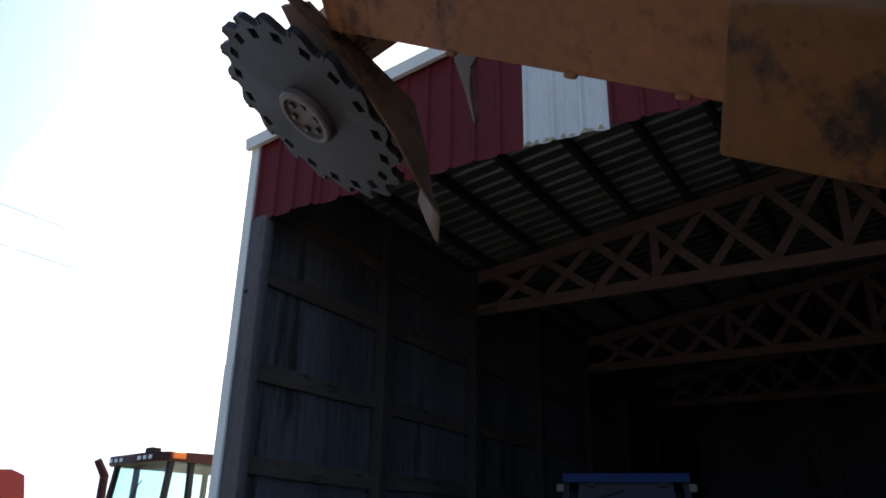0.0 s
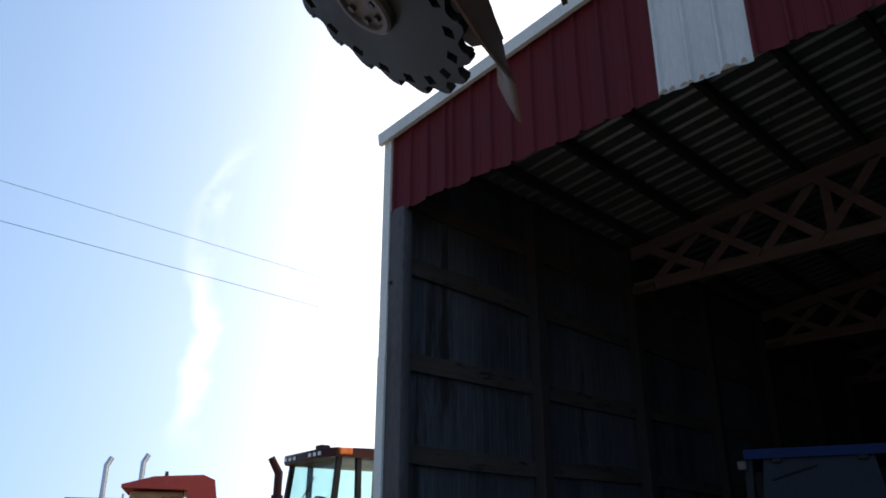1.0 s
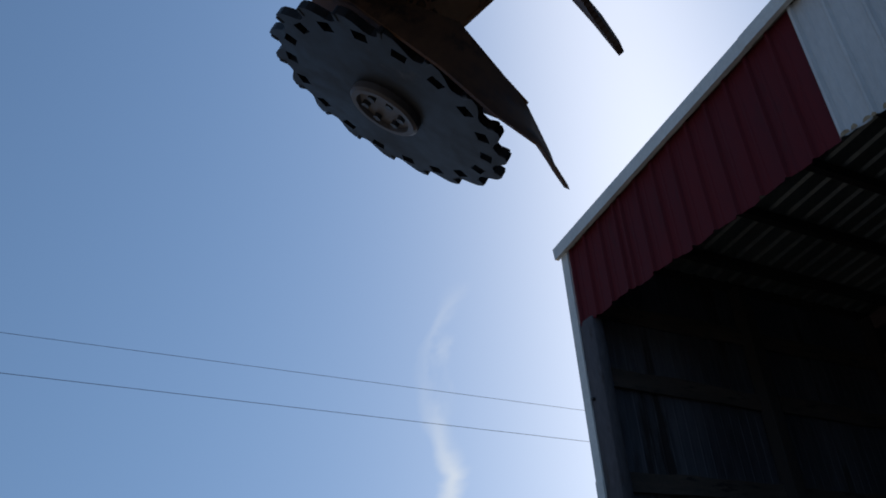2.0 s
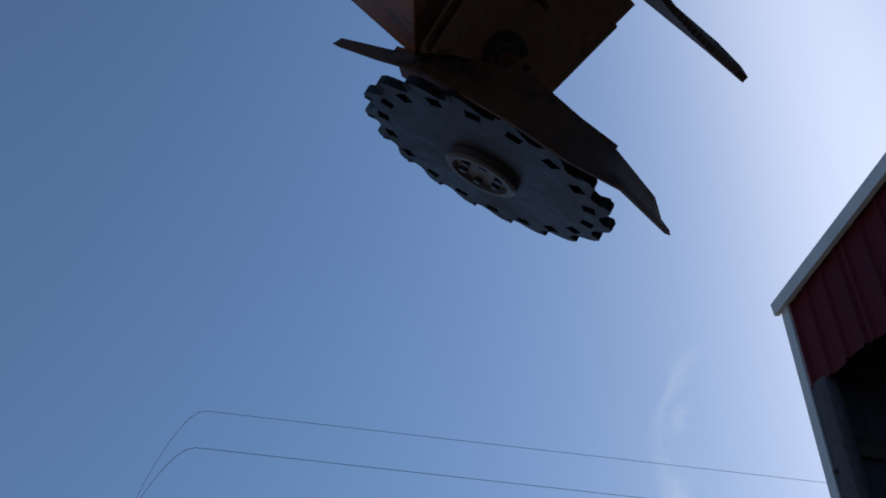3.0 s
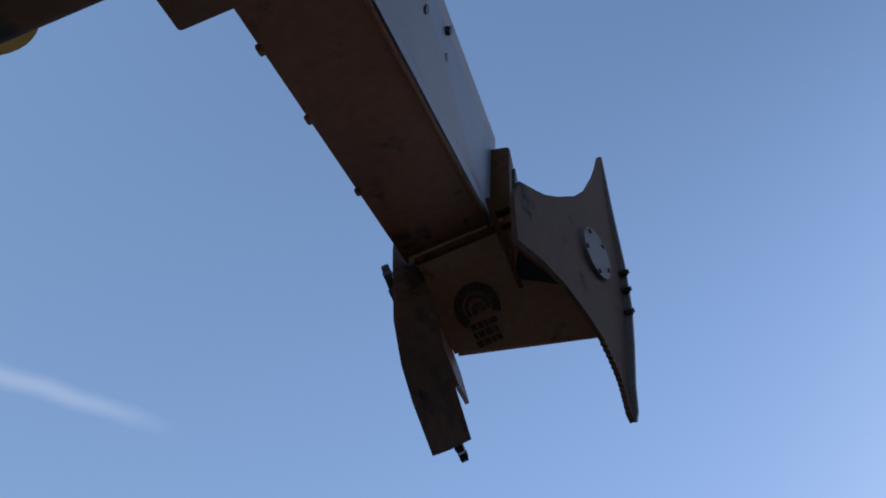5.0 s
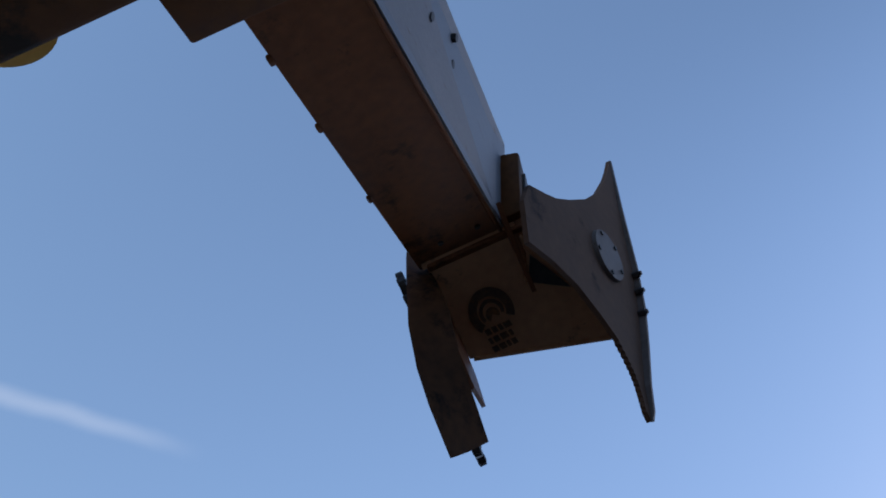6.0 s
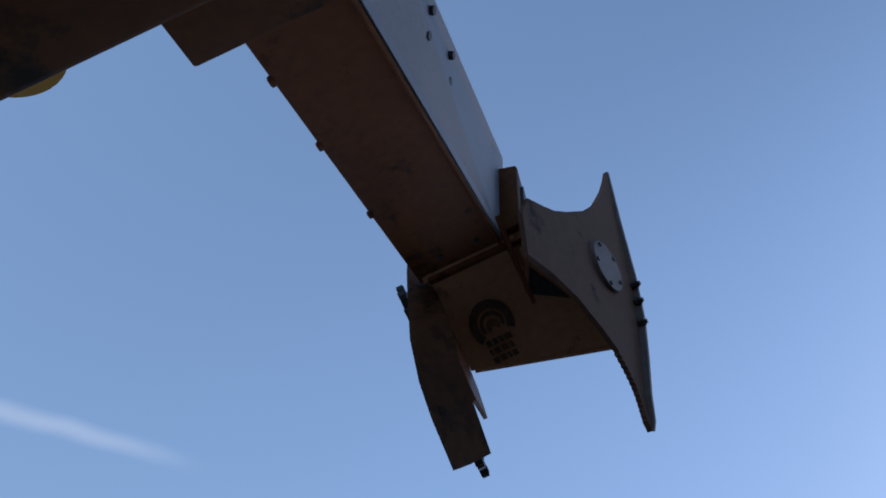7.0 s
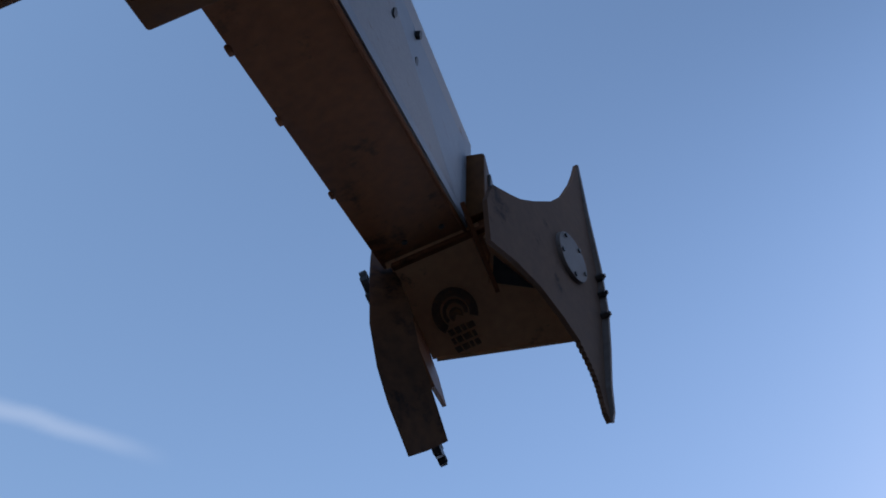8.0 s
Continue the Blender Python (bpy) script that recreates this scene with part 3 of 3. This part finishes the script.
bm = slab(bmesh.new(), [(-0.004, 0.085), (0.018, 0.085), (0.018, 0.40), (-0.004, 0.40)], 0.0, 0.016, 0.002)
bm.transform(decal_m)
part("joint_flange", bm, house_paint, saw_head)

# the fin: a pointed plate with a hollow upper edge and a serrated lower one
FIN_O = Vector((-0.041, 0.328, 0.556))
FIN_U, FIN_W, FIN_N = Vector((-0.0814, 0.9807, -0.1775)), Vector((0.9090, 0.0, -0.4168)), Vector((0.4088, 0.1953, 0.8915))
FIN = Matrix((( FIN_U.x, FIN_W.x, -FIN_N.x, FIN_O.x), (FIN_U.y, FIN_W.y, -FIN_N.y, FIN_O.y), (FIN_U.z, FIN_W.z, -FIN_N.z, FIN_O.z), (0, 0, 0, 1)))
shape = [(-0.965, -0.350), (-0.90, -0.290), (-0.83, -0.215), (-0.73, -0.085), (-0.66, 0.048), (-0.607, 0.202), (-0.58, 0.30), (-0.573, 0.367), (-0.568, 0.469), (-0.50, 0.53),
         (-0.36, 0.57), (-0.334, 0.447), (-0.286, 0.323), (-0.213, 0.214), (-0.155, 0.145)]
for k in range(13):
    q = k / 13.0
    u, w = -0.15 + 0.215 * q, 0.140 - 0.062 * math.sin(min(1.0, q * 1.5) * math.pi / 2) + 0.012 * q
    shape += [(u, w), (u + 0.011, w + 0.0035)]
BACK = [(0.088, 0.078), (0.06, 0.068), (-0.02, 0.045), (-0.15, -0.032), (-0.29, -0.117), (-0.464, -0.192), (-0.712, -0.262), (-0.965, -0.350)]
shape += BACK[:-1]
bm = slab(bmesh.new(), shape, -0.008, 0.008)
bm.transform(FIN)
fin = part("fin_plate", bm, fin_steel, saw_head, "pointed steel plate with a serrated edge")
# a turned-up lip along the fin's back edge
bm = bmesh.new()
lips = []
for k, (u, w) in enumerate(BACK):
    high = 0.024 * math.sin(math.pi * min(1.0, 0.06 + 1.6 * min(k, 7 - k) / 7.0) / 2)
    lips.append([bm.verts.new(p) for p in ((u, w, -0.004), (u, w - 0.004, -high - 0.008), (u, w - 0.016, -high - 0.008), (u, w - 0.014, -0.004))])
for a, b in zip(lips, lips[1:]):
    for k in range(4):
        bm.faces.new((a[k], b[k], b[(k + 1) % 4], a[(k + 1) % 4]))
bm.faces.new(lips[0][::-1])
bm.faces.new(lips[-1])
bm.transform(FIN)
part("fin_lip", bm, cap_steel, saw_head, "bare steel turned-up edge")
bm = rod(bmesh.new(), (-0.455, 0.025, -0.008), (-0.455, 0.025, -0.022), 0.092, 0.089, 36)
bm.transform(FIN)
cap = part("bearing_cap", bm, cap_steel, saw_head, "round grey steel cover plate", True)
for k in range(5):
    t = 2 * math.pi * k / 5 + 0.4
    bm = rod(bmesh.new(), (-0.455 + 0.075 * math.cos(t), 0.025 + 0.075 * math.sin(t), -0.022), (-0.455 + 0.075 * math.cos(t), 0.025 + 0.075 * math.sin(t), -0.027), 0.008, sides=6)
    bm.transform(FIN)
    part("cap_bolt", bm, dark_steel, cap)
for u, w in ((-0.43, -0.178), (-0.362, -0.150), (-0.278, -0.114)):
    bm = rod(bmesh.new(), (u, w + 0.004, -0.010), (u, w + 0.004, -0.034), 0.013, sides=6)
    rod(bm, (u, w + 0.004, -0.03), (u, w + 0.004, -0.041), 0.008, sides=8)
    bm.transform(FIN)
    part("bolt", bm, dark_steel, fin)

# lugs and gussets between boom, housing and fin
part("gusset", slab(bmesh.new(), [(0.36, -0.262), (0.09, -0.075), (0.20, -0.262)], 0.366, 0.380, 0.003), brown_paint, saw_head, smooth=False)
part("web_plate", boxed((0.05, -0.30, 0.37), (0.21, -0.27, 0.47), 0.006), dark_steel, saw_head)

boom = thing("boom_arm", HEAD, "ochre box-section boom arm with a bare steel side plate", "boom")


def run(quad, x0, x1, bevel=0.0, far=None):
    """A bar along x with the four-cornered section (y, z), which may taper to another at its far end."""
    bm = bmesh.new()
    ends = [[bm.verts.new((x, y, z)) for y, z in q] for x, q in ((x0, quad), (x1, far or quad))]
    bm.faces.new(ends[0][::-1])
    bm.faces.new(ends[1])
    for k in range(len(quad)):
        bm.faces.new((ends[0][k], ends[0][(k + 1) % len(quad)], ends[1][(k + 1) % len(quad)], ends[1][k]))
    if bevel:
        bmesh.ops.bevel(bm, geom=list(bm.edges), offset=bevel, segments=2, affect="EDGES", profile=0.5)
    return bm


part("lug", run([(-0.262, 0.362), (-0.262, 0.434), (-0.465, 0.512), (-0.485, 0.448)], 0.115, 0.262, 0.010), sleeve_paint, saw_head, "thick dark lug at the boom's end", True)
part("lug", run([(-0.29, 0.440), (-0.29, 0.454), (-0.42, 0.506), (-0.42, 0.492)], 0.10, 0.20, 0.003), dark_steel, saw_head)
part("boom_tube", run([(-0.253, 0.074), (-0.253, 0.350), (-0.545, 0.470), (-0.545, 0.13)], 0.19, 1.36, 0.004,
                      far=[(-0.253, 0.028), (-0.253, 0.244), (-0.405, 0.378), (-0.405, 0.06)]), brown_paint, boom, "grimy ochre square steel tube, shade put into its colour")
part("side_plate", run([(-0.2555, 0.358), (-0.552, 0.480), (-0.549, 0.489), (-0.253, 0.367)], 0.205, 1.36,
                       far=[(-0.2555, 0.250), (-0.412, 0.390), (-0.405, 0.397), (-0.249, 0.257)]), bare_steel, boom, "bare scuffed steel side plate")
part("weld_bead", rod(bmesh.new(), (0.22, -0.251, 0.353), (1.32, -0.251, 0.249), 0.006, sides=8), brown_paint, boom)
for x, z in ((0.652, 0.057), (0.978, 0.044), (1.213, 0.034)):
    part("weld_lump", boxed((x - 0.014, -0.260, z - 0.008), (x + 0.014, -0.247, z + 0.006), 0.005), brown_paint, boom, smooth=True)
for x, q in ((1.052, 0.847), (1.037, 0.581), (0.877, 0.829), (0.861, 0.553)):
    s = (x - 0.235) / 1.125
    near = Vector((x, -0.253 + 0.004 * s, 0.367 - 0.110 * s))
    away = Vector((x, -0.549 + 0.144 * s, 0.489 - 0.092 * s))
    c = near.lerp(away, q)
    n = Vector((0, near.z - away.z, away.y - near.y)).normalized() * -1
    part("bolt", rod(bmesh.new(), c - n * 0.004, c + n * 0.010, 0.012, sides=6), dark_steel, boom)
for x, z in ((0.30, 0.17), (0.30, 0.29)):
    part("rivet", rod(bmesh.new(), (x, -0.254, z), (x, -0.246, z), 0.009, sides=8), dark_steel, boom)
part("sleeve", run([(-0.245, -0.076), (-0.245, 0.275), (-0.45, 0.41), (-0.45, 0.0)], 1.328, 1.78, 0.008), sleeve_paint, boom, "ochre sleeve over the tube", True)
part("pivot_body", boxed((1.730, -0.30, -0.22), (2.18, 0.15, 0.22), 0.012), sleeve_paint, boom, "heavy grimy pivot body, shade put into its colour", True)
bm = rod(bmesh.new(), (1.735, -0.01, -0.155), (1.735, 0.085, -0.155), 0.062, sides=36)
part("pivot_disc", bm, yellow_paint, boom, "yellow round pivot cover with sunlight put into its colour", True)
part("rear_tube", run([(-0.20, -0.02), (-0.20, 0.30), (-0.5, 0.32), (-0.5, -0.02)], 1.60, 5.45, 0.012), brown_paint, boom, smooth=True)

# ---- vehicles ----


def wheel(parent, x, y, r, wide, rim_mat):
    bm = bmesh.new()
    prof = ((r * 0.55, wide / 2), (r * 0.9, wide / 2), (r, wide * 0.36), (r, -wide * 0.36), (r * 0.9, -wide / 2), (r * 0.55, -wide / 2))
    loops = [[bm.verts.new((x + q * math.cos(t), y + w, r + q * math.sin(t))) for t in (2 * math.pi * k / 32 for k in range(32))] for q, w in prof]
    for a, b in zip(loops, loops[1:] + loops[:1]):
        for k in range(32):
            bm.faces.new((a[k], a[(k + 1) % 32], b[(k + 1) % 32], b[k]))
    tyre = part("tyre", bm, rubber, parent, smooth=True)
    part("rim", rod(bmesh.new(), (x, y - wide * 0.35, r), (x, y + wide * 0.35, r), r * 0.56, sides=28), rim_mat, tyre, smooth=True)


def pane(parent, name, pts, mat=None):
    bm = bmesh.new()
    front = [bm.verts.new(p) for p in pts]
    nrm = (Vector(pts[1]) - Vector(pts[0])).cross(Vector(pts[2]) - Vector(pts[0])).normalized() * 0.006
    back = [bm.verts.new(Vector(p) + nrm) for p in pts]
    bm.faces.new(front[::-1])
    bm.faces.new(back)
    for k in range(len(pts)):
        bm.faces.new((front[k], front[(k + 1) % len(pts)], back[(k + 1) % len(pts)], back[k]))
    ob = part(name, bm, mat or cab_glass, parent)
    ob.visible_shadow = False
    return ob


def tractor_cab(t, roof_mat, frame_mat, roof_z_, floor_z, x0, x1, half):
    """Roof, posts and panes; x runs forward."""
    top = roof_z_ - 0.17
    bm = slab(bmesh.new(), [(x0 - 0.1, -half - 0.05), (x1 + 0.08, -half - 0.02), (x1 + 0.2, -half + 0.2), (x1 + 0.2, half - 0.2), (x1 + 0.08, half + 0.02), (x0 - 0.1, half + 0.05)], top, roof_z_, 0.05)
    for v in bm.verts:
        if v.co.z > roof_z_ - 0.06 and v.co.x > x1 - 0.1:
            v.co.z -= 0.05
    roof = part("cab_roof", bm, roof_mat, t, smooth=True)
    for x, lean in ((x0, 0.0), (x1 - 0.30, 0.0), (x1, 0.12)):
        for s in (-1, 1):
            part("cab_post", beam(bmesh.new(), (x + lean, s * (half - 0.02), floor_z), (x, s * (half - 0.06), top + 0.02), 0.07, 0.07, up=(1, 0, 0.001)), frame_mat, t)
    mid = x1 - 0.30
    for s in (-1, 1):
        y0, y1 = s * (half - 0.02), s * (half - 0.06)
        pane(t, "side_window", [(mid + 0.04, y0, floor_z), (x1 + 0.08, y0, floor_z), (x1 - 0.04, y1, top), (mid + 0.04, y1, top)])
        pane(t, "side_window", [(x0 + 0.04, y0, floor_z + 0.2), (mid - 0.04, y0, floor_z + 0.2), (mid - 0.04, y1, top), (x0 + 0.04, y1, top)])
    pane(t, "windscreen", [(x1 + 0.12, -half + 0.05, floor_z), (x1 + 0.12, half - 0.05, floor_z), (x1, half - 0.09, top), (x1, -half + 0.09, top)])
    return roof


# the red tractor beside the shed
red_tractor = thing("tractor", pose(-2.45, 1.60, 0, 0, 0, 260), "red farm tractor with a glazed cab beside the shed", "tractor")
roof = tractor_cab(red_tractor, maroon_paint, black_plastic, 2.84, 1.55, -0.75, 0.70, 0.80)
part("beacon", boxed((0.55, -0.86, 2.70), (0.75, -0.78, 2.79), 0.02), amber, roof, "orange marker lamp")
part("beacon", boxed((0.55, 0.78, 2.70), (0.75, 0.86, 2.79), 0.02), amber, roof, "orange marker lamp")
part("hatch", boxed((0.55, -0.02, 2.80), (0.70, 0.18, 2.90), 0.02), black_plastic, roof)
for y in (-0.55, -0.40, -0.25, 0.25, 0.40, 0.55):
    lamp = part("work_lamp", boxed((0.86, y - 0.065, 2.685), (0.905, y + 0.065, 2.765), 0.01), black_plastic, roof)
    part("lens", boxed((0.902, y - 0.04, 2.70), (0.912, y + 0.04, 2.75), 0.004), lamp_glass, lamp)
part("cab_base", boxed((-0.8, -0.78, 0.9), (0.8, 0.78, 1.55), 0.05), maroon_paint, red_tractor, smooth=True)
bm = boxed((0.85, -0.42, 1.05), (2.6, 0.42, 1.80), 0.10)
for v in bm.verts:
    if v.co.z > 1.4:
        v.co.z -= 0.05 * max(0, v.co.x - 1.2)
part("hood", bm, hood_paint, red_tractor, "engine hood with sunlight put into its pale colour", True)
bm = rod(bmesh.new(), (1.45, 0.48, 1.5), (1.45, 0.48, 2.16), 0.078, sides=20)
rod(bm, (1.45, 0.48, 2.16), (1.45, 0.48, 2.46), 0.055, sides=20)
rod(bm, (1.45, 0.48, 2.44), (1.57, 0.48, 2.63), 0.055, 0.048, sides=20)
part("exhaust", bm, maroon_paint, red_tractor, "rusty red exhaust stack", True)
bm = bmesh.new()
for k in range(28):
    t0, t1 = 2 * math.pi * k / 28, 2 * math.pi * (k + 1) / 28
    tilt = Matrix.Rotation(radians(-22), 4, "Y")
    rod(bm, tilt @ Vector((0.19 * math.cos(t0), 0.19 * math.sin(t0), 0)), tilt @ Vector((0.19 * math.cos(t1), 0.19 * math.sin(t1), 0)), 0.014, sides=6)
rod(bm, (0, 0, 0), (0.20, 0, -0.55), 0.035, sides=8)
rod(bm, (0.10, 0.02, -0.22), (0.16, -0.02, -0.40), 0.075, 0.09, sides=12)
for k in range(3):
    t0 = 2 * math.pi * k / 3
    tilt = Matrix.Rotation(radians(-22), 4, "Y")
    rod(bm, (0, 0, 0), tilt @ Vector((0.19 * math.cos(t0), 0.19 * math.sin(t0), 0)), 0.012, sides=6)
bmesh.ops.translate(bm, verts=bm.verts, vec=(0.46, 0, 2.12))
part("steering_wheel", bm, black_plastic, red_tractor, smooth=True)
part("seat", boxed((-0.45, -0.25, 1.5), (0.0, 0.25, 1.66), 0.05), black_plastic, red_tractor, smooth=True)
part("seat_back", boxed((-0.5, -0.24, 1.62), (-0.38, 0.24, 2.1), 0.05), black_plastic, red_tractor, smooth=True)
part("wiper", rod(bmesh.new(), (0.74, 0.1, 2.45), (0.80, -0.35, 2.0), 0.008, sides=6), black_plastic, red_tractor)
part("lever_box", boxed((0.28, -0.52, 1.5), (0.50, -0.34, 2.02), 0.06), black_plastic, red_tractor, smooth=True)
part("rear_brace", beam(bmesh.new(), (0.36, 0.84, 1.78), (-0.12, 0.84, 2.45), 0.05, 0.07), black_plastic, red_tractor)
part("chassis", boxed((-1.0, -0.3, 0.5), (2.7, 0.3, 1.06), 0.04), dark_steel, red_tractor)
for x, y, r, w in ((-0.55, 0.95, 0.85, 0.42), (-0.55, -0.95, 0.85, 0.42), (2.1, 0.80, 0.58, 0.34), (2.1, -0.80, 0.58, 0.34)):
    wheel(red_tractor, x, y, r, w, maroon_paint)

# the blue tractor inside the shed, its rear to the opening
blue_tractor = thing("tractor", pose(3.22, 4.15, 0, 0, 0, 109), "blue tractor with a darkened cab window inside the shed", "tractor")
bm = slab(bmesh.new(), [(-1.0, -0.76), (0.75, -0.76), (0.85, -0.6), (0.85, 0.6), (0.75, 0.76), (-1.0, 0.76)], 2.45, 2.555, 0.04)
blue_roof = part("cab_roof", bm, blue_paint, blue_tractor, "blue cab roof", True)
for y in (-0.79, 0.79):
    part("work_lamp", boxed((-1.03, y - 0.05, 2.33), (-0.93, y + 0.05, 2.43), 0.02), cap_steel, blue_roof)
for y in (-0.45, 0.42):
    part("hinge", boxed((-0.98, y - 0.05, 2.40), (-0.90, y + 0.05, 2.47), 0.01), black_plastic, blue_roof)
bm = bmesh.new()
slab(bm, [(1.35, -0.70), (2.46, -0.56), (2.46, 0.56), (1.35, 0.70)], -0.008, 0.008, 0.003)
bm.transform(Matrix(((0, 0, 1, -0.92), (0, 1, 0, 0), (1, 0, 0, 0), (0, 0, 0, 1))))
part("rear_window", bm, grey_panel, blue_tractor, "opaque rear window panel, shed shade put into its dark grey")
part("wiper", rod(bmesh.new(), (-0.94, 0.50, 2.22), (-0.94, 0.02, 2.36), 0.014, sides=8), black_plastic, blue_tractor)
for y in (-0.72, 0.72):
    part("cab_post", beam(bmesh.new(), (-0.9, y * 1.1, 1.3), (-0.9, y, 2.48), 0.08, 0.08, up=(1, 0, 0.001)), black_plastic, blue_tractor)
    part("cab_post", beam(bmesh.new(), (0.7, y * 1.1, 1.3), (0.65, y, 2.48), 0.08, 0.08, up=(1, 0, 0.001)), black_plastic, blue_tractor)
part("cab_base", boxed((-0.95, -0.8, 0.8), (0.8, 0.8, 1.35), 0.05), blue_paint, blue_tractor, smooth=True)
part("hood", boxed((0.8, -0.4, 0.8), (2.6, 0.4, 1.6), 0.1), blue_paint, blue_tractor, smooth=True)
for x, y, r, w in ((-0.5, 0.95, 0.8, 0.4), (-0.5, -0.95, 0.8, 0.4), (2.0, 0.75, 0.52, 0.3), (2.0, -0.75, 0.52, 0.3)):
    wheel(blue_tractor, x, y, r, w, blue_paint)

# dump trucks in the yard
truck_turn = math.degrees(math.atan2(-0.89, -0.46))


def dump_truck(m, cab_mat, body_mat, label, stacks=(), shield=True):
    t = thing("dump_truck", m, label, "truck")
    cab = part("cab", boxed((-0.25, -1.05, 1.0), (0.85, 1.05, 1.75), 0.06), cab_mat, t, smooth=True)
    part("cab_roof", boxed((-0.27, -0.95, 2.40), (0.70, 0.95, 2.52), 0.05), cab_mat, t, smooth=True)
    for x, lean in ((-0.23, 0), (0.17, 0), (0.65, 0.18)):
        for s in (-1, 1):
            part("cab_post", beam(bmesh.new(), (x + lean, s * 1.0, 1.7), (x, s * 0.92, 2.45), 0.07, 0.08, up=(1, 0, 0.001)), cab_mat, cab)
    for s in (-1, 1):
        pane(cab, "side_window", [(0.21, s * 1.0, 1.75), (0.75, s * 1.0, 1.75), (0.61, s * 0.93, 2.42), (0.21, s * 0.93, 2.42)])
        part("mirror_bar", rod(bmesh.new(), (0.80, s * 1.15, 1.75), (0.80, s * 1.15, 2.45), 0.02, sides=8), chrome, cab)
    pane(cab, "windscreen", [(0.85, -0.95, 1.75), (0.85, 0.95, 1.75), (0.68, 0.88, 2.42), (0.68, -0.88, 2.42)])
    part("hood", boxed((0.80, -0.75, 0.9), (2.25, 0.75, 1.62), 0.12), cab_mat, t, smooth=True)
    for x, y, top in stacks:
        bm = rod(bmesh.new(), (x, y, 1.0), (x, y, top - 0.17), 0.065, sides=16)
        rod(bm, (x, y, top - 0.19), (x - 0.02, y + 0.09, top), 0.065, 0.06, sides=16)
        part("exhaust_stack", bm, chrome, t, "upright chrome exhaust pipe", True)
    bm = bmesh.new()
    side = [(-4.4, 1.2), (-0.35, 1.2), (-0.32, 2.54), (0.85, 2.56), (0.85, 2.62), (0.30, 2.77), (-0.58, 2.82), (-0.80, 2.73), (-0.98, 1.75), (-4.4, 1.75)]
    if not shield:
        side = [(-4.4, 1.2), (-0.45, 1.2), (-0.45, 2.46), (-0.62, 2.62), (-2.2, 2.66), (-4.4, 2.5)]
    a = [bm.verts.new((x, -1.2, z)) for x, z in side]
    b = [bm.verts.new((x, 1.2, z)) for x, z in side]
    bm.faces.new(a[::-1])
    bm.faces.new(b)
    for k in range(len(side)):
        bm.faces.new((a[k], a[(k + 1) % len(side)], b[(k + 1) % len(side)], b[k]))
    bmesh.ops.bevel(bm, geom=[e for e in bm.edges if e.calc_face_angle(0) > 0.5], offset=0.03, segments=2, affect="EDGES", profile=0.5)
    dump = part("dump_body", bm, body_mat, t, "steel dump body with a cab shield", True)
    if shield:
        part("tarp_knob", rod(bmesh.new(), (0.10, 0.5, 2.76), (0.10, 0.5, 2.92), 0.05, 0.03, sides=12), dark_steel, dump)
    for y in (-1.19, 1.19):
        for x in (-3.8, -2.6, -1.6):
            part("side_rib", boxed((x - 0.05, y - 0.05, 1.25), (x + 0.05, y + 0.05, 1.75), 0.01), body_mat, dump)
    part("chassis", boxed((-4.4, -0.45, 0.75), (2.2, 0.45, 1.0), 0.02), dark_steel, t)
    for x in (-3.5, -2.3, 1.4):
        for y in (-1.05, 1.05):
            wheel(t, x, y, 0.52, 0.32, chrome)
    return t


dump_truck(pose(-8.45, 1.70, 0, 0, 0, truck_turn), tan_paint, red_paint, "tan dump truck with a red dump body in the yard")
dump_truck(pose(-11.45, 2.0, 0, 0, 0, -23), grey_panel, blue_paint, "dark grey dump truck with blue body and chrome exhaust pipes",
           ((-0.30, -0.40, 3.52), (-0.30, 0.40, 3.62)), shield=False)

# ---- overhead wires: two lines past the yard that turn away west at the corner ----
for (xa, xb, yc, z, drift) in ((-11.21, -12.65, -9.1, 9.27, -0.24), (-8.73, -10.85, -8.7, 7.40, -0.25)):
    curve = bpy.data.curves.new("power_line", "CURVE")
    curve.dimensions, curve.bevel_depth, curve.bevel_resolution = "3D", 0.006, 2
    line = curve.splines.new("POLY")
    line.points.add(50)
    for k in range(51):
        if k < 20:
            q = 1 - k / 20.0
            near, corner, far = Vector((xa + 0.02, yc + 1, z)), Vector((xa, yc - 0.6, z)), Vector((xa - 60, yc - 0.6 + 60 * drift, z - 0.5))
            line.points[k].co = (*(near * (1 - q) ** 2 + corner * 2 * q * (1 - q) + far * q * q), 1)
        else:
            q = (k - 20) / 30.0
            y = yc + 1 + (79 - yc) * q
            line.points[k].co = (xa + 0.02 + (xb - xa - 0.02) * q, y, z + 0.25 * (y / 80.0) ** 2, 1)
    curve.materials.append(wire_black)
    tagged(new("power_line", curve), "thin black overhead power line across the sky", "power line", "overhead lines", "structure")
